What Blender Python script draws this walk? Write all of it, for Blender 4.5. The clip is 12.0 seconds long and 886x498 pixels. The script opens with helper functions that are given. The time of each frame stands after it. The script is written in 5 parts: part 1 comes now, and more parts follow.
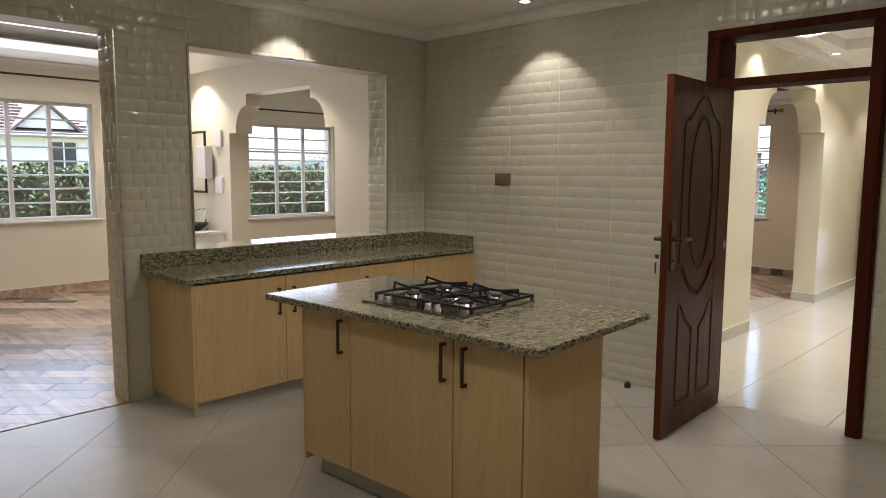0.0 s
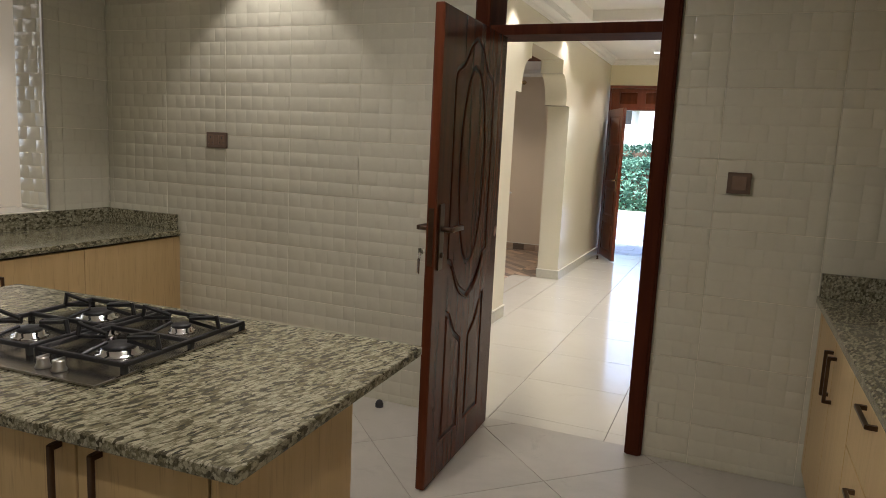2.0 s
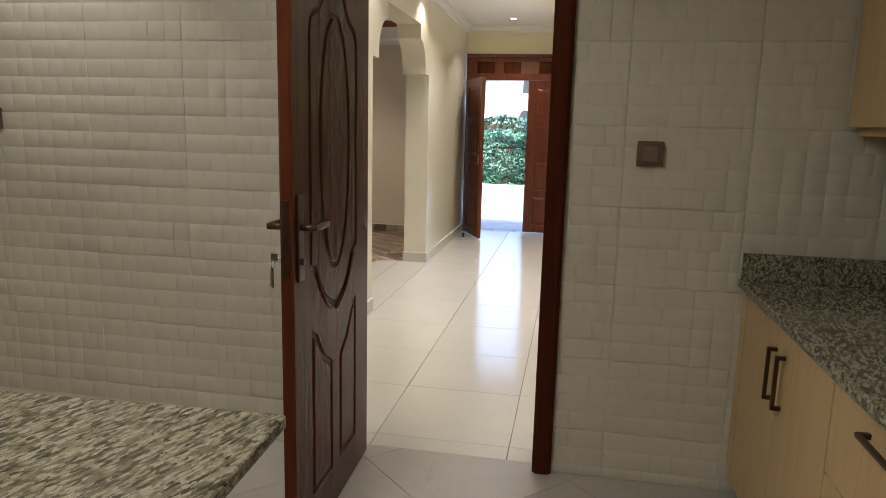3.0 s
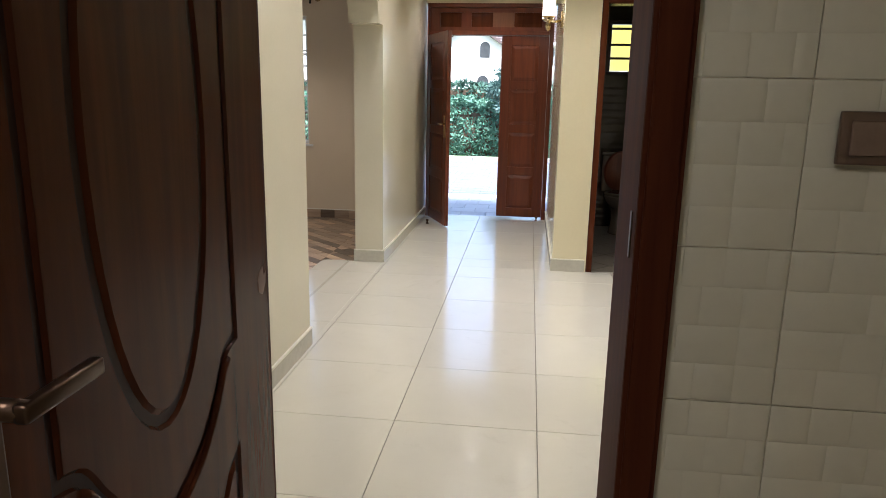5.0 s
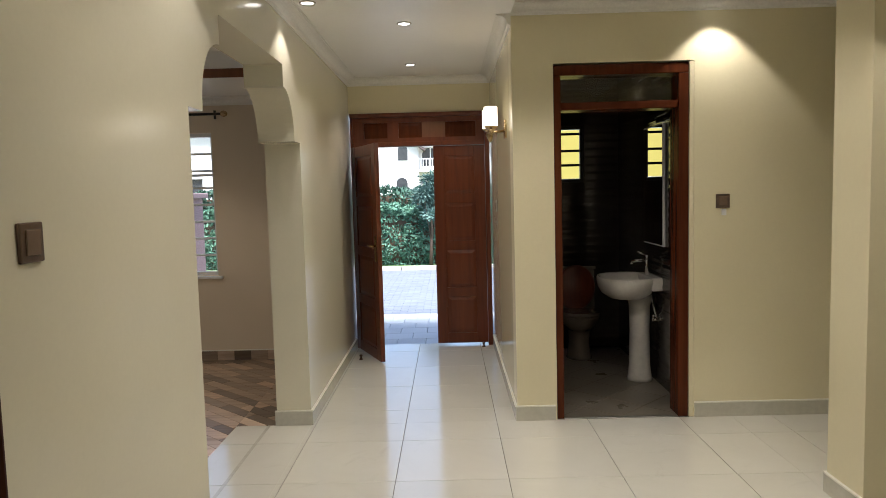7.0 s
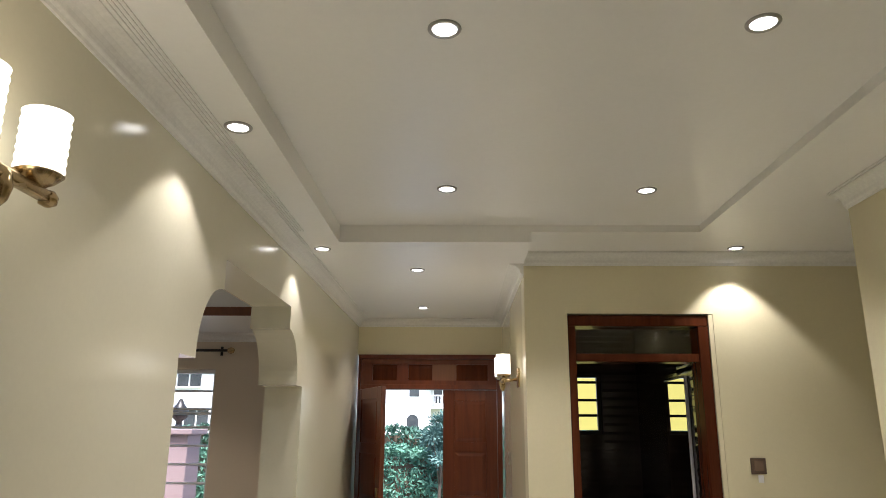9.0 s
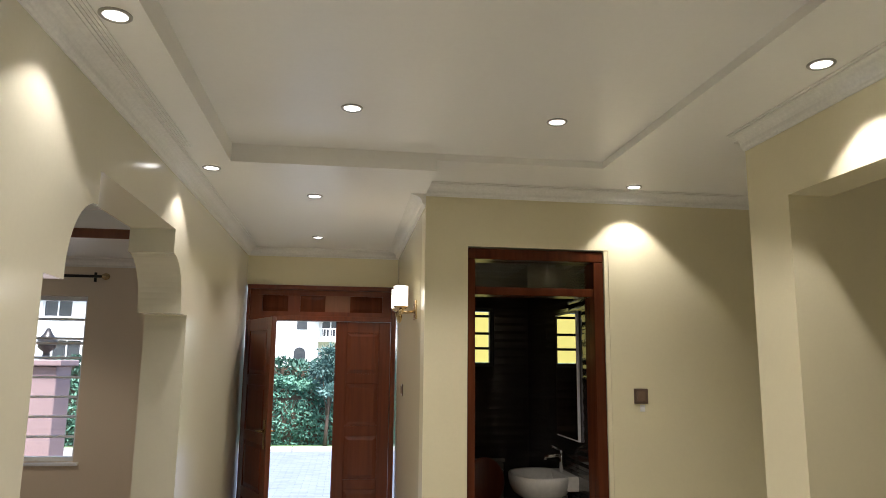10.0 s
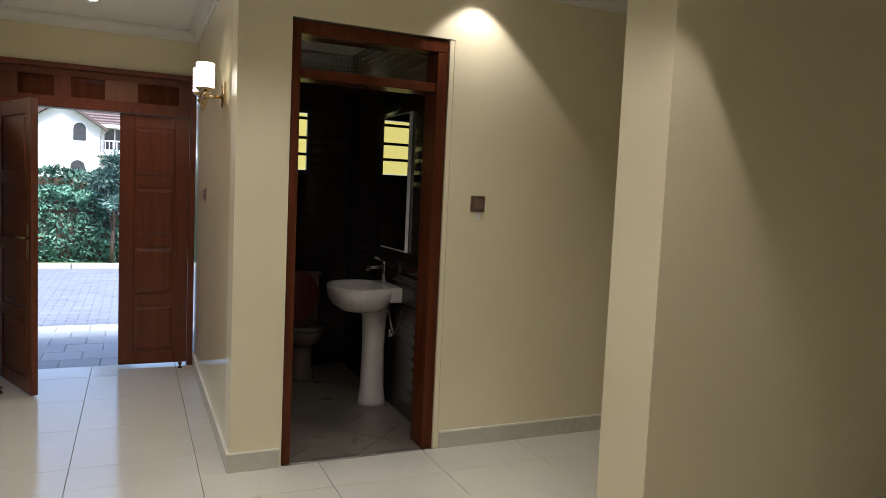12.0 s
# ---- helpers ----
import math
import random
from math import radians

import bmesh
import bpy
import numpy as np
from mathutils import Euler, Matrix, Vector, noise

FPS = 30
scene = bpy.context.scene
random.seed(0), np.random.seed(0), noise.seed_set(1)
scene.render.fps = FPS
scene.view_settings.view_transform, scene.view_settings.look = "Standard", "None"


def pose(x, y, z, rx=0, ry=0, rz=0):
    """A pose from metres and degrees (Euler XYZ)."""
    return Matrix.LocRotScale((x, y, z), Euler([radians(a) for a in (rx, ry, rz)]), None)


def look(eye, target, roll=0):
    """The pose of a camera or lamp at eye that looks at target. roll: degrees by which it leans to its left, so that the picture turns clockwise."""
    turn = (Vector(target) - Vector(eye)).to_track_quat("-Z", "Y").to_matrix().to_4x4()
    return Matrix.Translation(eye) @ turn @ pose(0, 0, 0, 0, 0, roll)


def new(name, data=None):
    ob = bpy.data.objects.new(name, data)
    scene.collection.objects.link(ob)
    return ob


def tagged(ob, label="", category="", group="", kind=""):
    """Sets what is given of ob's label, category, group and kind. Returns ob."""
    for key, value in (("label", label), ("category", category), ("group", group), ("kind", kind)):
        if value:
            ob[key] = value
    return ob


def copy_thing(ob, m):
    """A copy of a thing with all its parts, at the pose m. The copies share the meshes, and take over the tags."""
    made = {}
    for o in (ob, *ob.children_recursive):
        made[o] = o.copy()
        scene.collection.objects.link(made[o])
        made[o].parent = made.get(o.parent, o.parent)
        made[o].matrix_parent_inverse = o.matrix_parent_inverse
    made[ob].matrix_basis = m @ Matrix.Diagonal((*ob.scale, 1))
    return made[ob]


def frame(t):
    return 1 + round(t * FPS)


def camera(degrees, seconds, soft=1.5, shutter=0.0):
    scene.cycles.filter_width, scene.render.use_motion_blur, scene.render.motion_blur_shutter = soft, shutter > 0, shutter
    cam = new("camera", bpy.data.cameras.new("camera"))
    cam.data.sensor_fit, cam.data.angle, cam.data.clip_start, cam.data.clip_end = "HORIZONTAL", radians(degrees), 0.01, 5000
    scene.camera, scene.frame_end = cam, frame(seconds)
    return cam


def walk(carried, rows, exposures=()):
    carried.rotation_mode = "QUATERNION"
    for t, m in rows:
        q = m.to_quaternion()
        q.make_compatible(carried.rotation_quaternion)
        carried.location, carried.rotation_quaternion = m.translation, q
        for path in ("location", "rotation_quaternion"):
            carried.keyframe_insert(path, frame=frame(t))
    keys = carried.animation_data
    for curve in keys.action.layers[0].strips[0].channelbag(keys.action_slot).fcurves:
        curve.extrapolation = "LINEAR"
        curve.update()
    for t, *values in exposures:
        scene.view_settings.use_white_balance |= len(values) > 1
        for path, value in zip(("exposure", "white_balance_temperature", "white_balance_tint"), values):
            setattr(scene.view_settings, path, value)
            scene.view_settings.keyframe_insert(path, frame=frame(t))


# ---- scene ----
cam = camera(65.3, 12.0, soft=0.9)
PATH = [
    (0, (-0.365, 1.753, 1.449), (-1.745, 3.183, 1.225), 0.3),
    (0.5, (-0.479, 1.952, 1.443), (-1.768, 3.465, 1.216), 2.3),
    (1, (-0.66, 2.161, 1.431), (-1.783, 3.792, 1.155), 1.9),
    (1.5, (-0.833, 2.381, 1.431), (-1.72, 4.146, 1.117), 0.4),
    (2, (-0.959, 2.707, 1.425), (-1.721, 4.532, 1.126), 2.7),
    (2.5, (-1.111, 2.982, 1.417), (-1.663, 4.878, 1.103), 1.5),
    (3, (-1.224, 3.285, 1.403), (-1.584, 5.221, 1.051), 1.4),
    (3.2, (-1.259, 3.426, 1.395), (-1.6, 5.367, 1.051), 2.6),
    (4.8, (-1.485, 4.514, 1.42), (-1.771, 6.449, 1.001), 1.9),
    (5, (-1.529, 4.687, 1.381), (-1.761, 6.624, 0.941), 1.1),
    (5.5, (-1.582, 5.018, 1.407), (-1.703, 6.949, 0.902), -0.4),
    (6, (-1.626, 5.307, 1.417), (-1.766, 7.223, 0.863), 2.1),
    (6.5, (-1.665, 5.513, 1.481), (-1.717, 7.466, 1.054), 0.7),
    (7, (-1.73, 5.623, 1.542), (-1.748, 7.616, 1.378), -1.5),
    (7.5, (-1.709, 5.708, 1.561), (-1.784, 7.706, 1.632), -1.1),
    (7.7, (-1.709, 5.73, 1.602), (-1.815, 7.719, 1.783), -0.9),
    (9.3, (-1.712, 5.871, 1.642), (-1.713, 7.804, 2.154), 1.3),
    (9.5, (-1.728, 5.911, 1.648), (-1.636, 7.85, 2.131), 1.1),
    (10, (-1.761, 5.977, 1.624), (-1.494, 7.932, 1.951), 0.6),
    (10.5, (-1.792, 6.054, 1.596), (-1.362, 8.002, 1.743), 0.7),
    (11, (-1.748, 6.215, 1.548), (-1.211, 8.141, 1.567), 0.8),
    (11.5, (-1.71, 6.357, 1.53), (-1.098, 8.259, 1.447), 3.2),
    (12, (-1.759, 6.563, 1.476), (-0.942, 8.382, 1.322), 2.6),
]
EXPOSURES = [(0.0, 2.28, 6200, 16), (1.0, 2.33, 6100, 16), (3.0, 2.22, 6100, 17), (5.0, 2.05, 5950, 15), (6.5, 1.62, 6050, 12), (7.0, 1.6, 6200, 13), (7.5, 1.7, 6300, 14), (9.5, 1.72, 5900, 13), (10.5, 1.72, 6150, 15), (12.0, 1.38, 5950, 16)]
walk(cam, [(t, look(eye, target, roll)) for t, eye, target, roll in PATH], EXPOSURES)

SKY, HALL_W, KITCHEN_W, LIVING_W, WIN_W, SCONCE_W = 0.15, 7.0, 9.5, 15, 4, 0.05


# ---- world, sun, lamps ----
world = bpy.data.worlds.new("world")
scene.world = world
world.use_nodes = True
wn = world.node_tree
sky = wn.nodes.new("ShaderNodeTexSky")
sky.sky_type = "NISHITA"
sky.sun_disc = False
sky.sun_elevation = radians(66)
sky.sun_rotation = radians(171)
sky.air_density, sky.dust_density, sky.ozone_density = 1.0, 2.5, 1.3
wn.links.new(sky.outputs[0], wn.nodes["Background"].inputs[0])
wn.nodes["Background"].inputs[1].default_value = SKY

sun = new("sun", bpy.data.lights.new("sun", "SUN"))
sun.data.energy, sun.data.angle, sun.data.color = 5.0, radians(20), (1.0, 0.97, 0.94)
sun.matrix_world = look((0, 0, 30), (-2, 13, 0))


def spot(x, y, z, watts, size=82, blend=0.5, colour=(1.0, 0.92, 0.83)):
    lamp = new("downlight_lamp", bpy.data.lights.new("downlight_lamp", "SPOT"))
    lamp.data.energy, lamp.data.spot_size, lamp.data.spot_blend = watts, radians(size), blend
    lamp.data.shadow_soft_size, lamp.data.color = 0.03, colour
    lamp.location = (x, y, z)


def bulb(x, y, z, watts, colour=(1.0, 0.8, 0.55)):
    lamp = new("sconce_lamp", bpy.data.lights.new("sconce_lamp", "POINT"))
    lamp.data.energy, lamp.data.shadow_soft_size, lamp.data.color = watts, 0.04, colour
    lamp.location = (x, y, z)


def window_light(x, y, z, rz, w, h, watts):
    lamp = new("window_light", bpy.data.lights.new("window_light", "AREA"))
    lamp.data.shape, lamp.data.size, lamp.data.size_y = "RECTANGLE", w, h
    lamp.data.energy, lamp.data.color = watts, (0.86, 0.93, 1.0)
    lamp.matrix_world = pose(x, y, z, 90, 0, rz)


# ---- materials ----
def nodes_of(name):
    m = bpy.data.materials.new(name)
    m.use_nodes = True
    nt = m.node_tree
    return m, nt, nt.nodes, nt.links, nt.nodes["Principled BSDF"]


def mixed(nt, fac, a, b):
    n = nt.nodes.new("ShaderNodeMix")
    n.data_type = "RGBA"
    for sock, v in ((n.inputs[0], fac), (n.inputs[6], a), (n.inputs[7], b)):
        if isinstance(v, (int, float)):
            sock.default_value = v
        elif isinstance(v, tuple):
            sock.default_value = (*v, 1) if len(v) == 3 else v
        else:
            nt.links.new(v, sock)
    return n.outputs[2]


def ramp(nt, src, lo, hi):
    n = nt.nodes.new("ShaderNodeMapRange")
    n.inputs[1].default_value, n.inputs[2].default_value = lo, hi
    nt.links.new(src, n.inputs[0])
    return n.outputs[0]


def coords(nt, scale=(1, 1, 1), turn=(0, 0, 0), kind=3):
    tc = nt.nodes.new("ShaderNodeTexCoord")
    mp = nt.nodes.new("ShaderNodeMapping")
    mp.inputs["Scale"].default_value = scale
    mp.inputs["Rotation"].default_value = [radians(a) for a in turn]
    nt.links.new(tc.outputs[kind], mp.inputs["Vector"])
    return mp.outputs[0]


def noise_tex(nt, vec, scale, detail=4.0, rough=0.55, distort=0.0):
    n = nt.nodes.new("ShaderNodeTexNoise")
    n.inputs["Scale"].default_value, n.inputs["Detail"].default_value = scale, detail
    n.inputs["Roughness"].default_value, n.inputs["Distortion"].default_value = rough, distort
    nt.links.new(vec, n.inputs["Vector"])
    return n.outputs["Fac"]


def bumped(nt, bsdf, height, strength, distance=0.002):
    b = nt.nodes.new("ShaderNodeBump")
    b.inputs["Strength"].default_value, b.inputs["Distance"].default_value = strength, distance
    nt.links.new(height, b.inputs["Height"])
    nt.links.new(b.outputs[0], bsdf.inputs["Normal"])


def plain(name, a, b, rough=0.5, metal=0.0, scale=3.0, fine=60.0, bump=0.15, spread=0.08, island=0.0, piece=0.0, spec=0.5, grain=0.24):
    """Two tones mixed by a coarse and a fine noise, with a fine relief and an uneven gloss."""
    m, nt, nd, ln, p = nodes_of(name)
    v = coords(nt)
    big, small = noise_tex(nt, v, scale), noise_tex(nt, v, fine, 3.0)
    col = mixed(nt, ramp(nt, big, 0.3, 0.7), a, b)
    hs = nd.new("ShaderNodeHueSaturation")
    ln.new(col, hs.inputs["Color"])
    ad = nd.new("ShaderNodeMath")
    ad.operation = "MULTIPLY_ADD"
    ln.new(small, ad.inputs[0])
    ad.inputs[1].default_value, ad.inputs[2].default_value = grain, 1 - grain / 2
    val = ad.outputs[0]
    if piece or island:
        if piece:
            src = nd.new("ShaderNodeObjectInfo").outputs["Random"]
        else:
            src = nd.new("ShaderNodeNewGeometry").outputs["Random Per Island"]
        k = nd.new("ShaderNodeMath")
        k.operation = "MULTIPLY_ADD"
        ln.new(src, k.inputs[0])
        amount = piece or island
        k.inputs[1].default_value, k.inputs[2].default_value = amount, 1 - amount / 2
        mu = nd.new("ShaderNodeMath")
        mu.operation = "MULTIPLY"
        ln.new(val, mu.inputs[0])
        ln.new(k.outputs[0], mu.inputs[1])
        val = mu.outputs[0]
    ln.new(val, hs.inputs["Value"])
    ln.new(hs.outputs[0], p.inputs["Base Color"])
    r = nd.new("ShaderNodeMath")
    r.operation = "MULTIPLY_ADD"
    ln.new(big, r.inputs[0])
    r.inputs[1].default_value, r.inputs[2].default_value = spread * 2, rough - spread
    ln.new(r.outputs[0], p.inputs["Roughness"])
    p.inputs["Metallic"].default_value = metal
    p.inputs["Specular IOR Level"].default_value = spec
    if bump:
        bumped(nt, p, small, bump)
    return m


def wooden(name, a, b, rough=0.4, axis=2, scale=9.0, coat=0.0, piece=0.0, spec=0.5):
    """Straight grain along one axis."""
    m, nt, nd, ln, p = nodes_of(name)
    sc = [scale, scale, scale]
    sc[axis] = scale * 0.06
    v = coords(nt, tuple(sc))
    g1 = noise_tex(nt, v, 2.2, 6.0, 0.6, 0.6)
    g2 = noise_tex(nt, v, 14.0, 3.0, 0.6)
    c1 = mixed(nt, ramp(nt, g1, 0.32, 0.68), a, b)
    dark = tuple(x * 0.72 for x in a)
    c2 = mixed(nt, ramp(nt, g2, 0.56, 0.8), c1, dark)
    if piece:
        info = nd.new("ShaderNodeObjectInfo").outputs["Random"]
        geo = nd.new("ShaderNodeNewGeometry").outputs["Random Per Island"]
        s = nd.new("ShaderNodeMath")
        s.operation = "ADD"
        ln.new(info, s.inputs[0])
        ln.new(geo, s.inputs[1])
        f = nd.new("ShaderNodeMath")
        f.operation = "FRACT"
        ln.new(s.outputs[0], f.inputs[0])
        k = nd.new("ShaderNodeMath")
        k.operation = "MULTIPLY_ADD"
        ln.new(f.outputs[0], k.inputs[0])
        k.inputs[1].default_value, k.inputs[2].default_value = piece, 1 - piece * 0.55
        hs = nd.new("ShaderNodeHueSaturation")
        ln.new(c2, hs.inputs["Color"])
        ln.new(k.outputs[0], hs.inputs["Value"])
        c2 = hs.outputs[0]
    ln.new(c2, p.inputs["Base Color"])
    p.inputs["Roughness"].default_value = rough
    p.inputs["Coat Weight"].default_value = coat
    p.inputs["Specular IOR Level"].default_value = spec
    p.inputs["Coat Roughness"].default_value = 0.12
    bumped(nt, p, g2, 0.12, 0.001)
    return m


def granite():
    """Long interlocking flakes, pale, olive and dark, each with a clouded face."""
    m, nt, nd, ln, p = nodes_of("granite")
    turned = coords(nt, (1, 1, 1), (0, 0, -72))
    size = nd.new("ShaderNodeVectorMath")
    size.operation = "MULTIPLY"
    ln.new(turned, size.inputs[0])
    size.inputs[1].default_value = (46, 135, 100)
    v = size.outputs[0]
    wob = nd.new("ShaderNodeTexNoise")
    wob.inputs["Scale"].default_value, wob.inputs["Detail"].default_value = 1.1, 3.0
    ln.new(v, wob.inputs["Vector"])
    ad = nd.new("ShaderNodeVectorMath")
    ad.operation = "MULTIPLY_ADD"
    ln.new(wob.outputs["Color"], ad.inputs[0])
    ad.inputs[1].default_value = (1.6, 1.6, 1.6)
    ln.new(v, ad.inputs[2])
    vo = nd.new("ShaderNodeTexVoronoi")
    vo.inputs["Scale"].default_value = 1.0
    ln.new(ad.outputs[0], vo.inputs["Vector"])
    sp = nd.new("ShaderNodeSeparateColor")
    ln.new(vo.outputs["Color"], sp.inputs[0])
    tone = sp.outputs[0]
    cloud = noise_tex(nt, v, 1.7, 4.0, 0.6, 0.8)
    grain = noise_tex(nt, coords(nt), 320.0, 2.0)
    c = mixed(nt, ramp(nt, tone, 0.25, 0.75), (0.155, 0.142, 0.082), (0.33, 0.312, 0.215))
    c = mixed(nt, ramp(nt, tone, 0.2, 0.14), c, (0.05, 0.045, 0.026))
    c = mixed(nt, ramp(nt, cloud, 0.55, 0.68), c, (0.07, 0.063, 0.036))
    c = mixed(nt, ramp(nt, vo.outputs["Distance"], 0.5, 0.85), c, (0.08, 0.072, 0.04))
    c = mixed(nt, ramp(nt, grain, 0.6, 0.8), c, (0.16, 0.148, 0.098))
    ln.new(c, p.inputs["Base Color"])
    p.inputs["Roughness"].default_value = 0.12
    return m


def marbled(name, a, b, vein, rough, piece, spec=0.5):
    """Glazed floor tile with soft veins."""
    m, nt, nd, ln, p = nodes_of(name)
    v = coords(nt)
    big = noise_tex(nt, v, 1.6, 6.0, 0.62, 1.2)
    vn = noise_tex(nt, v, 2.7, 8.0, 0.7, 2.0)
    c = mixed(nt, ramp(nt, big, 0.3, 0.7), a, b)
    c = mixed(nt, ramp(nt, vn, 0.58, 0.8), c, vein)
    hs = nd.new("ShaderNodeHueSaturation")
    ln.new(c, hs.inputs["Color"])
    info = nd.new("ShaderNodeObjectInfo").outputs["Random"]
    k = nd.new("ShaderNodeMath")
    k.operation = "MULTIPLY_ADD"
    ln.new(info, k.inputs[0])
    k.inputs[1].default_value, k.inputs[2].default_value = piece, 1 - piece / 2
    ln.new(k.outputs[0], hs.inputs["Value"])
    ln.new(hs.outputs[0], p.inputs["Base Color"])
    r = nd.new("ShaderNodeMath")
    r.operation = "MULTIPLY_ADD"
    ln.new(vn, r.inputs[0])
    r.inputs[1].default_value, r.inputs[2].default_value = 0.12, rough - 0.06
    ln.new(r.outputs[0], p.inputs["Roughness"])
    p.inputs["Specular IOR Level"].default_value = spec
    bumped(nt, p, noise_tex(nt, v, 9.0, 1.0), 0.015, 0.002)
    return m


def glowing(name, colour, strength):
    m, nt, nd, ln, p = nodes_of(name)
    p.inputs["Base Color"].default_value = (*colour, 1)
    p.inputs["Emission Color"].default_value = (*colour, 1)
    p.inputs["Emission Strength"].default_value = strength
    return m


def glassy(name, colour=(1, 1, 1), rough=0.0, ior=1.45):
    m, nt, nd, ln, p = nodes_of(name)
    p.inputs["Base Color"].default_value = (*colour, 1)
    p.inputs["Transmission Weight"].default_value = 1.0
    p.inputs["Roughness"].default_value, p.inputs["IOR"].default_value = rough, ior
    return m


def leafy(name, a, b):
    m, nt, nd, ln, p = nodes_of(name)
    rnd = nd.new("ShaderNodeNewGeometry").outputs["Random Per Island"]
    c = mixed(nt, rnd, a, b)
    big = noise_tex(nt, coords(nt), 1.3, 3.0)
    c = mixed(nt, ramp(nt, big, 0.4, 0.7), c, tuple(x * 0.55 for x in a))
    ln.new(c, p.inputs["Base Color"])
    p.inputs["Roughness"].default_value = 0.7
    p.inputs["Specular IOR Level"].default_value = 0.25
    p.inputs["Subsurface Weight"].default_value = 0.0
    return m


CREAM = plain("cream_paint", (0.765, 0.70, 0.475), (0.725, 0.655, 0.435), 0.22, scale=1.1, fine=60, bump=0.015, spread=0.04, grain=0.05)
CREAM2 = plain("pale_cream_paint", (0.79, 0.745, 0.61), (0.75, 0.70, 0.565), 0.55, scale=1.0, fine=60, bump=0.02, grain=0.05, spec=0.3)
CREAM3 = plain("soft_cream_paint", (0.735, 0.695, 0.535), (0.70, 0.655, 0.495), 0.17, scale=1.1, fine=60, bump=0.006, spread=0.04, grain=0.05)
GLOSS_CREAM = plain("gloss_cream_paint", (0.765, 0.70, 0.475), (0.725, 0.655, 0.435), 0.09, scale=1.1, fine=60, bump=0.004, spread=0.02, grain=0.05, spec=0.6)
BEIGE = plain("beige_paint", (0.70, 0.60, 0.455), (0.66, 0.56, 0.42), 0.36, scale=1.0, fine=60, bump=0.02, grain=0.05)
BROWN_CERAMIC = plain("brown_ceramic", (0.17, 0.14, 0.105), (0.14, 0.115, 0.085), 0.12, scale=2, fine=30, bump=0)
CEIL = plain("ceiling_paint", (0.88, 0.865, 0.82), (0.86, 0.845, 0.795), 0.36, scale=0.9, fine=50, bump=0.02, grain=0.05)
CORNICE = plain("cornice_paint", (0.82, 0.81, 0.76), (0.79, 0.775, 0.72), 0.4, scale=2, fine=60, bump=0.05)
TILE = plain("relief_wall_tile", (0.55, 0.53, 0.412), (0.51, 0.49, 0.375), 0.2, scale=2.0, fine=40, bump=0.03, spread=0.05, piece=0.06, grain=0.08, spec=0.4)
GROUT = plain("grout", (0.33, 0.31, 0.26), (0.26, 0.245, 0.2), 0.8, scale=4, fine=150, bump=0.3)
HALL_TILE = marbled("hall_floor_tile", (0.72, 0.70, 0.605), (0.68, 0.66, 0.565), (0.63, 0.605, 0.51), 0.14, 0.05, 1.0)
KITCHEN_TILE = marbled("kitchen_floor_tile", (0.465, 0.44, 0.37), (0.38, 0.36, 0.30), (0.30, 0.284, 0.238), 0.3, 0.06, 0.4)
SKIRT = plain("skirting_tile", (0.56, 0.54, 0.45), (0.52, 0.50, 0.41), 0.22, scale=4, fine=30, bump=0.05)
SKIRT_TOP = plain("skirting_top", (0.8, 0.78, 0.68), (0.76, 0.73, 0.62), 0.5)
GRANITE = granite()
OAK = wooden("light_oak_laminate", (0.50, 0.35, 0.155), (0.565, 0.405, 0.192), 0.38)
# near-black body colour puts shade into the gaps between cabinet doors
GAP_SHADE = plain("cabinet_gap_shade", (0.06, 0.045, 0.03), (0.05, 0.035, 0.02), 0.7)
MAHOGANY = wooden("mahogany", (0.11, 0.029, 0.011), (0.062, 0.0165, 0.0066), 0.27, coat=0.02, spec=0.1)
FRAME_WOOD = wooden("dark_frame_wood", (0.08, 0.022, 0.0095), (0.046, 0.0125, 0.006), 0.55, coat=0.0, spec=0.03)
# dark groove tone: pooled varnish, with the groove's shade put into the colour
GROOVE = wooden("groove_varnish_and_shade", (0.035, 0.009, 0.005), (0.022, 0.006, 0.004), 0.4, spec=0.15)
TEAK = wooden("red_brown_hardwood", (0.165, 0.038, 0.013), (0.108, 0.024, 0.009), 0.3, coat=0.15, spec=0.4)
TEAK_PALE = wooden("unstained_patch", (0.2, 0.075, 0.03), (0.16, 0.06, 0.024), 0.4)
BRONZE = plain("dark_bronze", (0.10, 0.06, 0.035), (0.075, 0.045, 0.028), 0.33, 0.85, scale=20, fine=200, bump=0.03)
BRASS = plain("brass", (0.47, 0.35, 0.19), (0.40, 0.29, 0.15), 0.25, 1.0, scale=15, fine=200, bump=0.03)
HOB_STEEL = plain("dark_steel", (0.40, 0.38, 0.34), (0.34, 0.32, 0.285), 0.24, 1.0, scale=6, fine=300, bump=0.04)
STEEL = plain("brushed_steel", (0.50, 0.49, 0.46), (0.44, 0.43, 0.40), 0.3, 1.0, scale=6, fine=300, bump=0.04)
CHROME = plain("chrome", (0.8, 0.8, 0.8), (0.75, 0.75, 0.75), 0.08, 1.0, scale=6, fine=100, bump=0)
IRON = plain("black_cast_iron", (0.012, 0.012, 0.012), (0.02, 0.02, 0.02), 0.45, 0.0, scale=20, fine=250, bump=0.2)
BLACK = plain("black_metal", (0.02, 0.018, 0.016), (0.028, 0.024, 0.02), 0.35, 0.3)
CERAMIC = plain("white_ceramic", (0.62, 0.59, 0.52), (0.60, 0.57, 0.50), 0.1, scale=2, fine=30, bump=0)
WHITE = plain("white_paint", (0.80, 0.80, 0.79), (0.76, 0.76, 0.75), 0.42, scale=3, fine=60, bump=0.05)
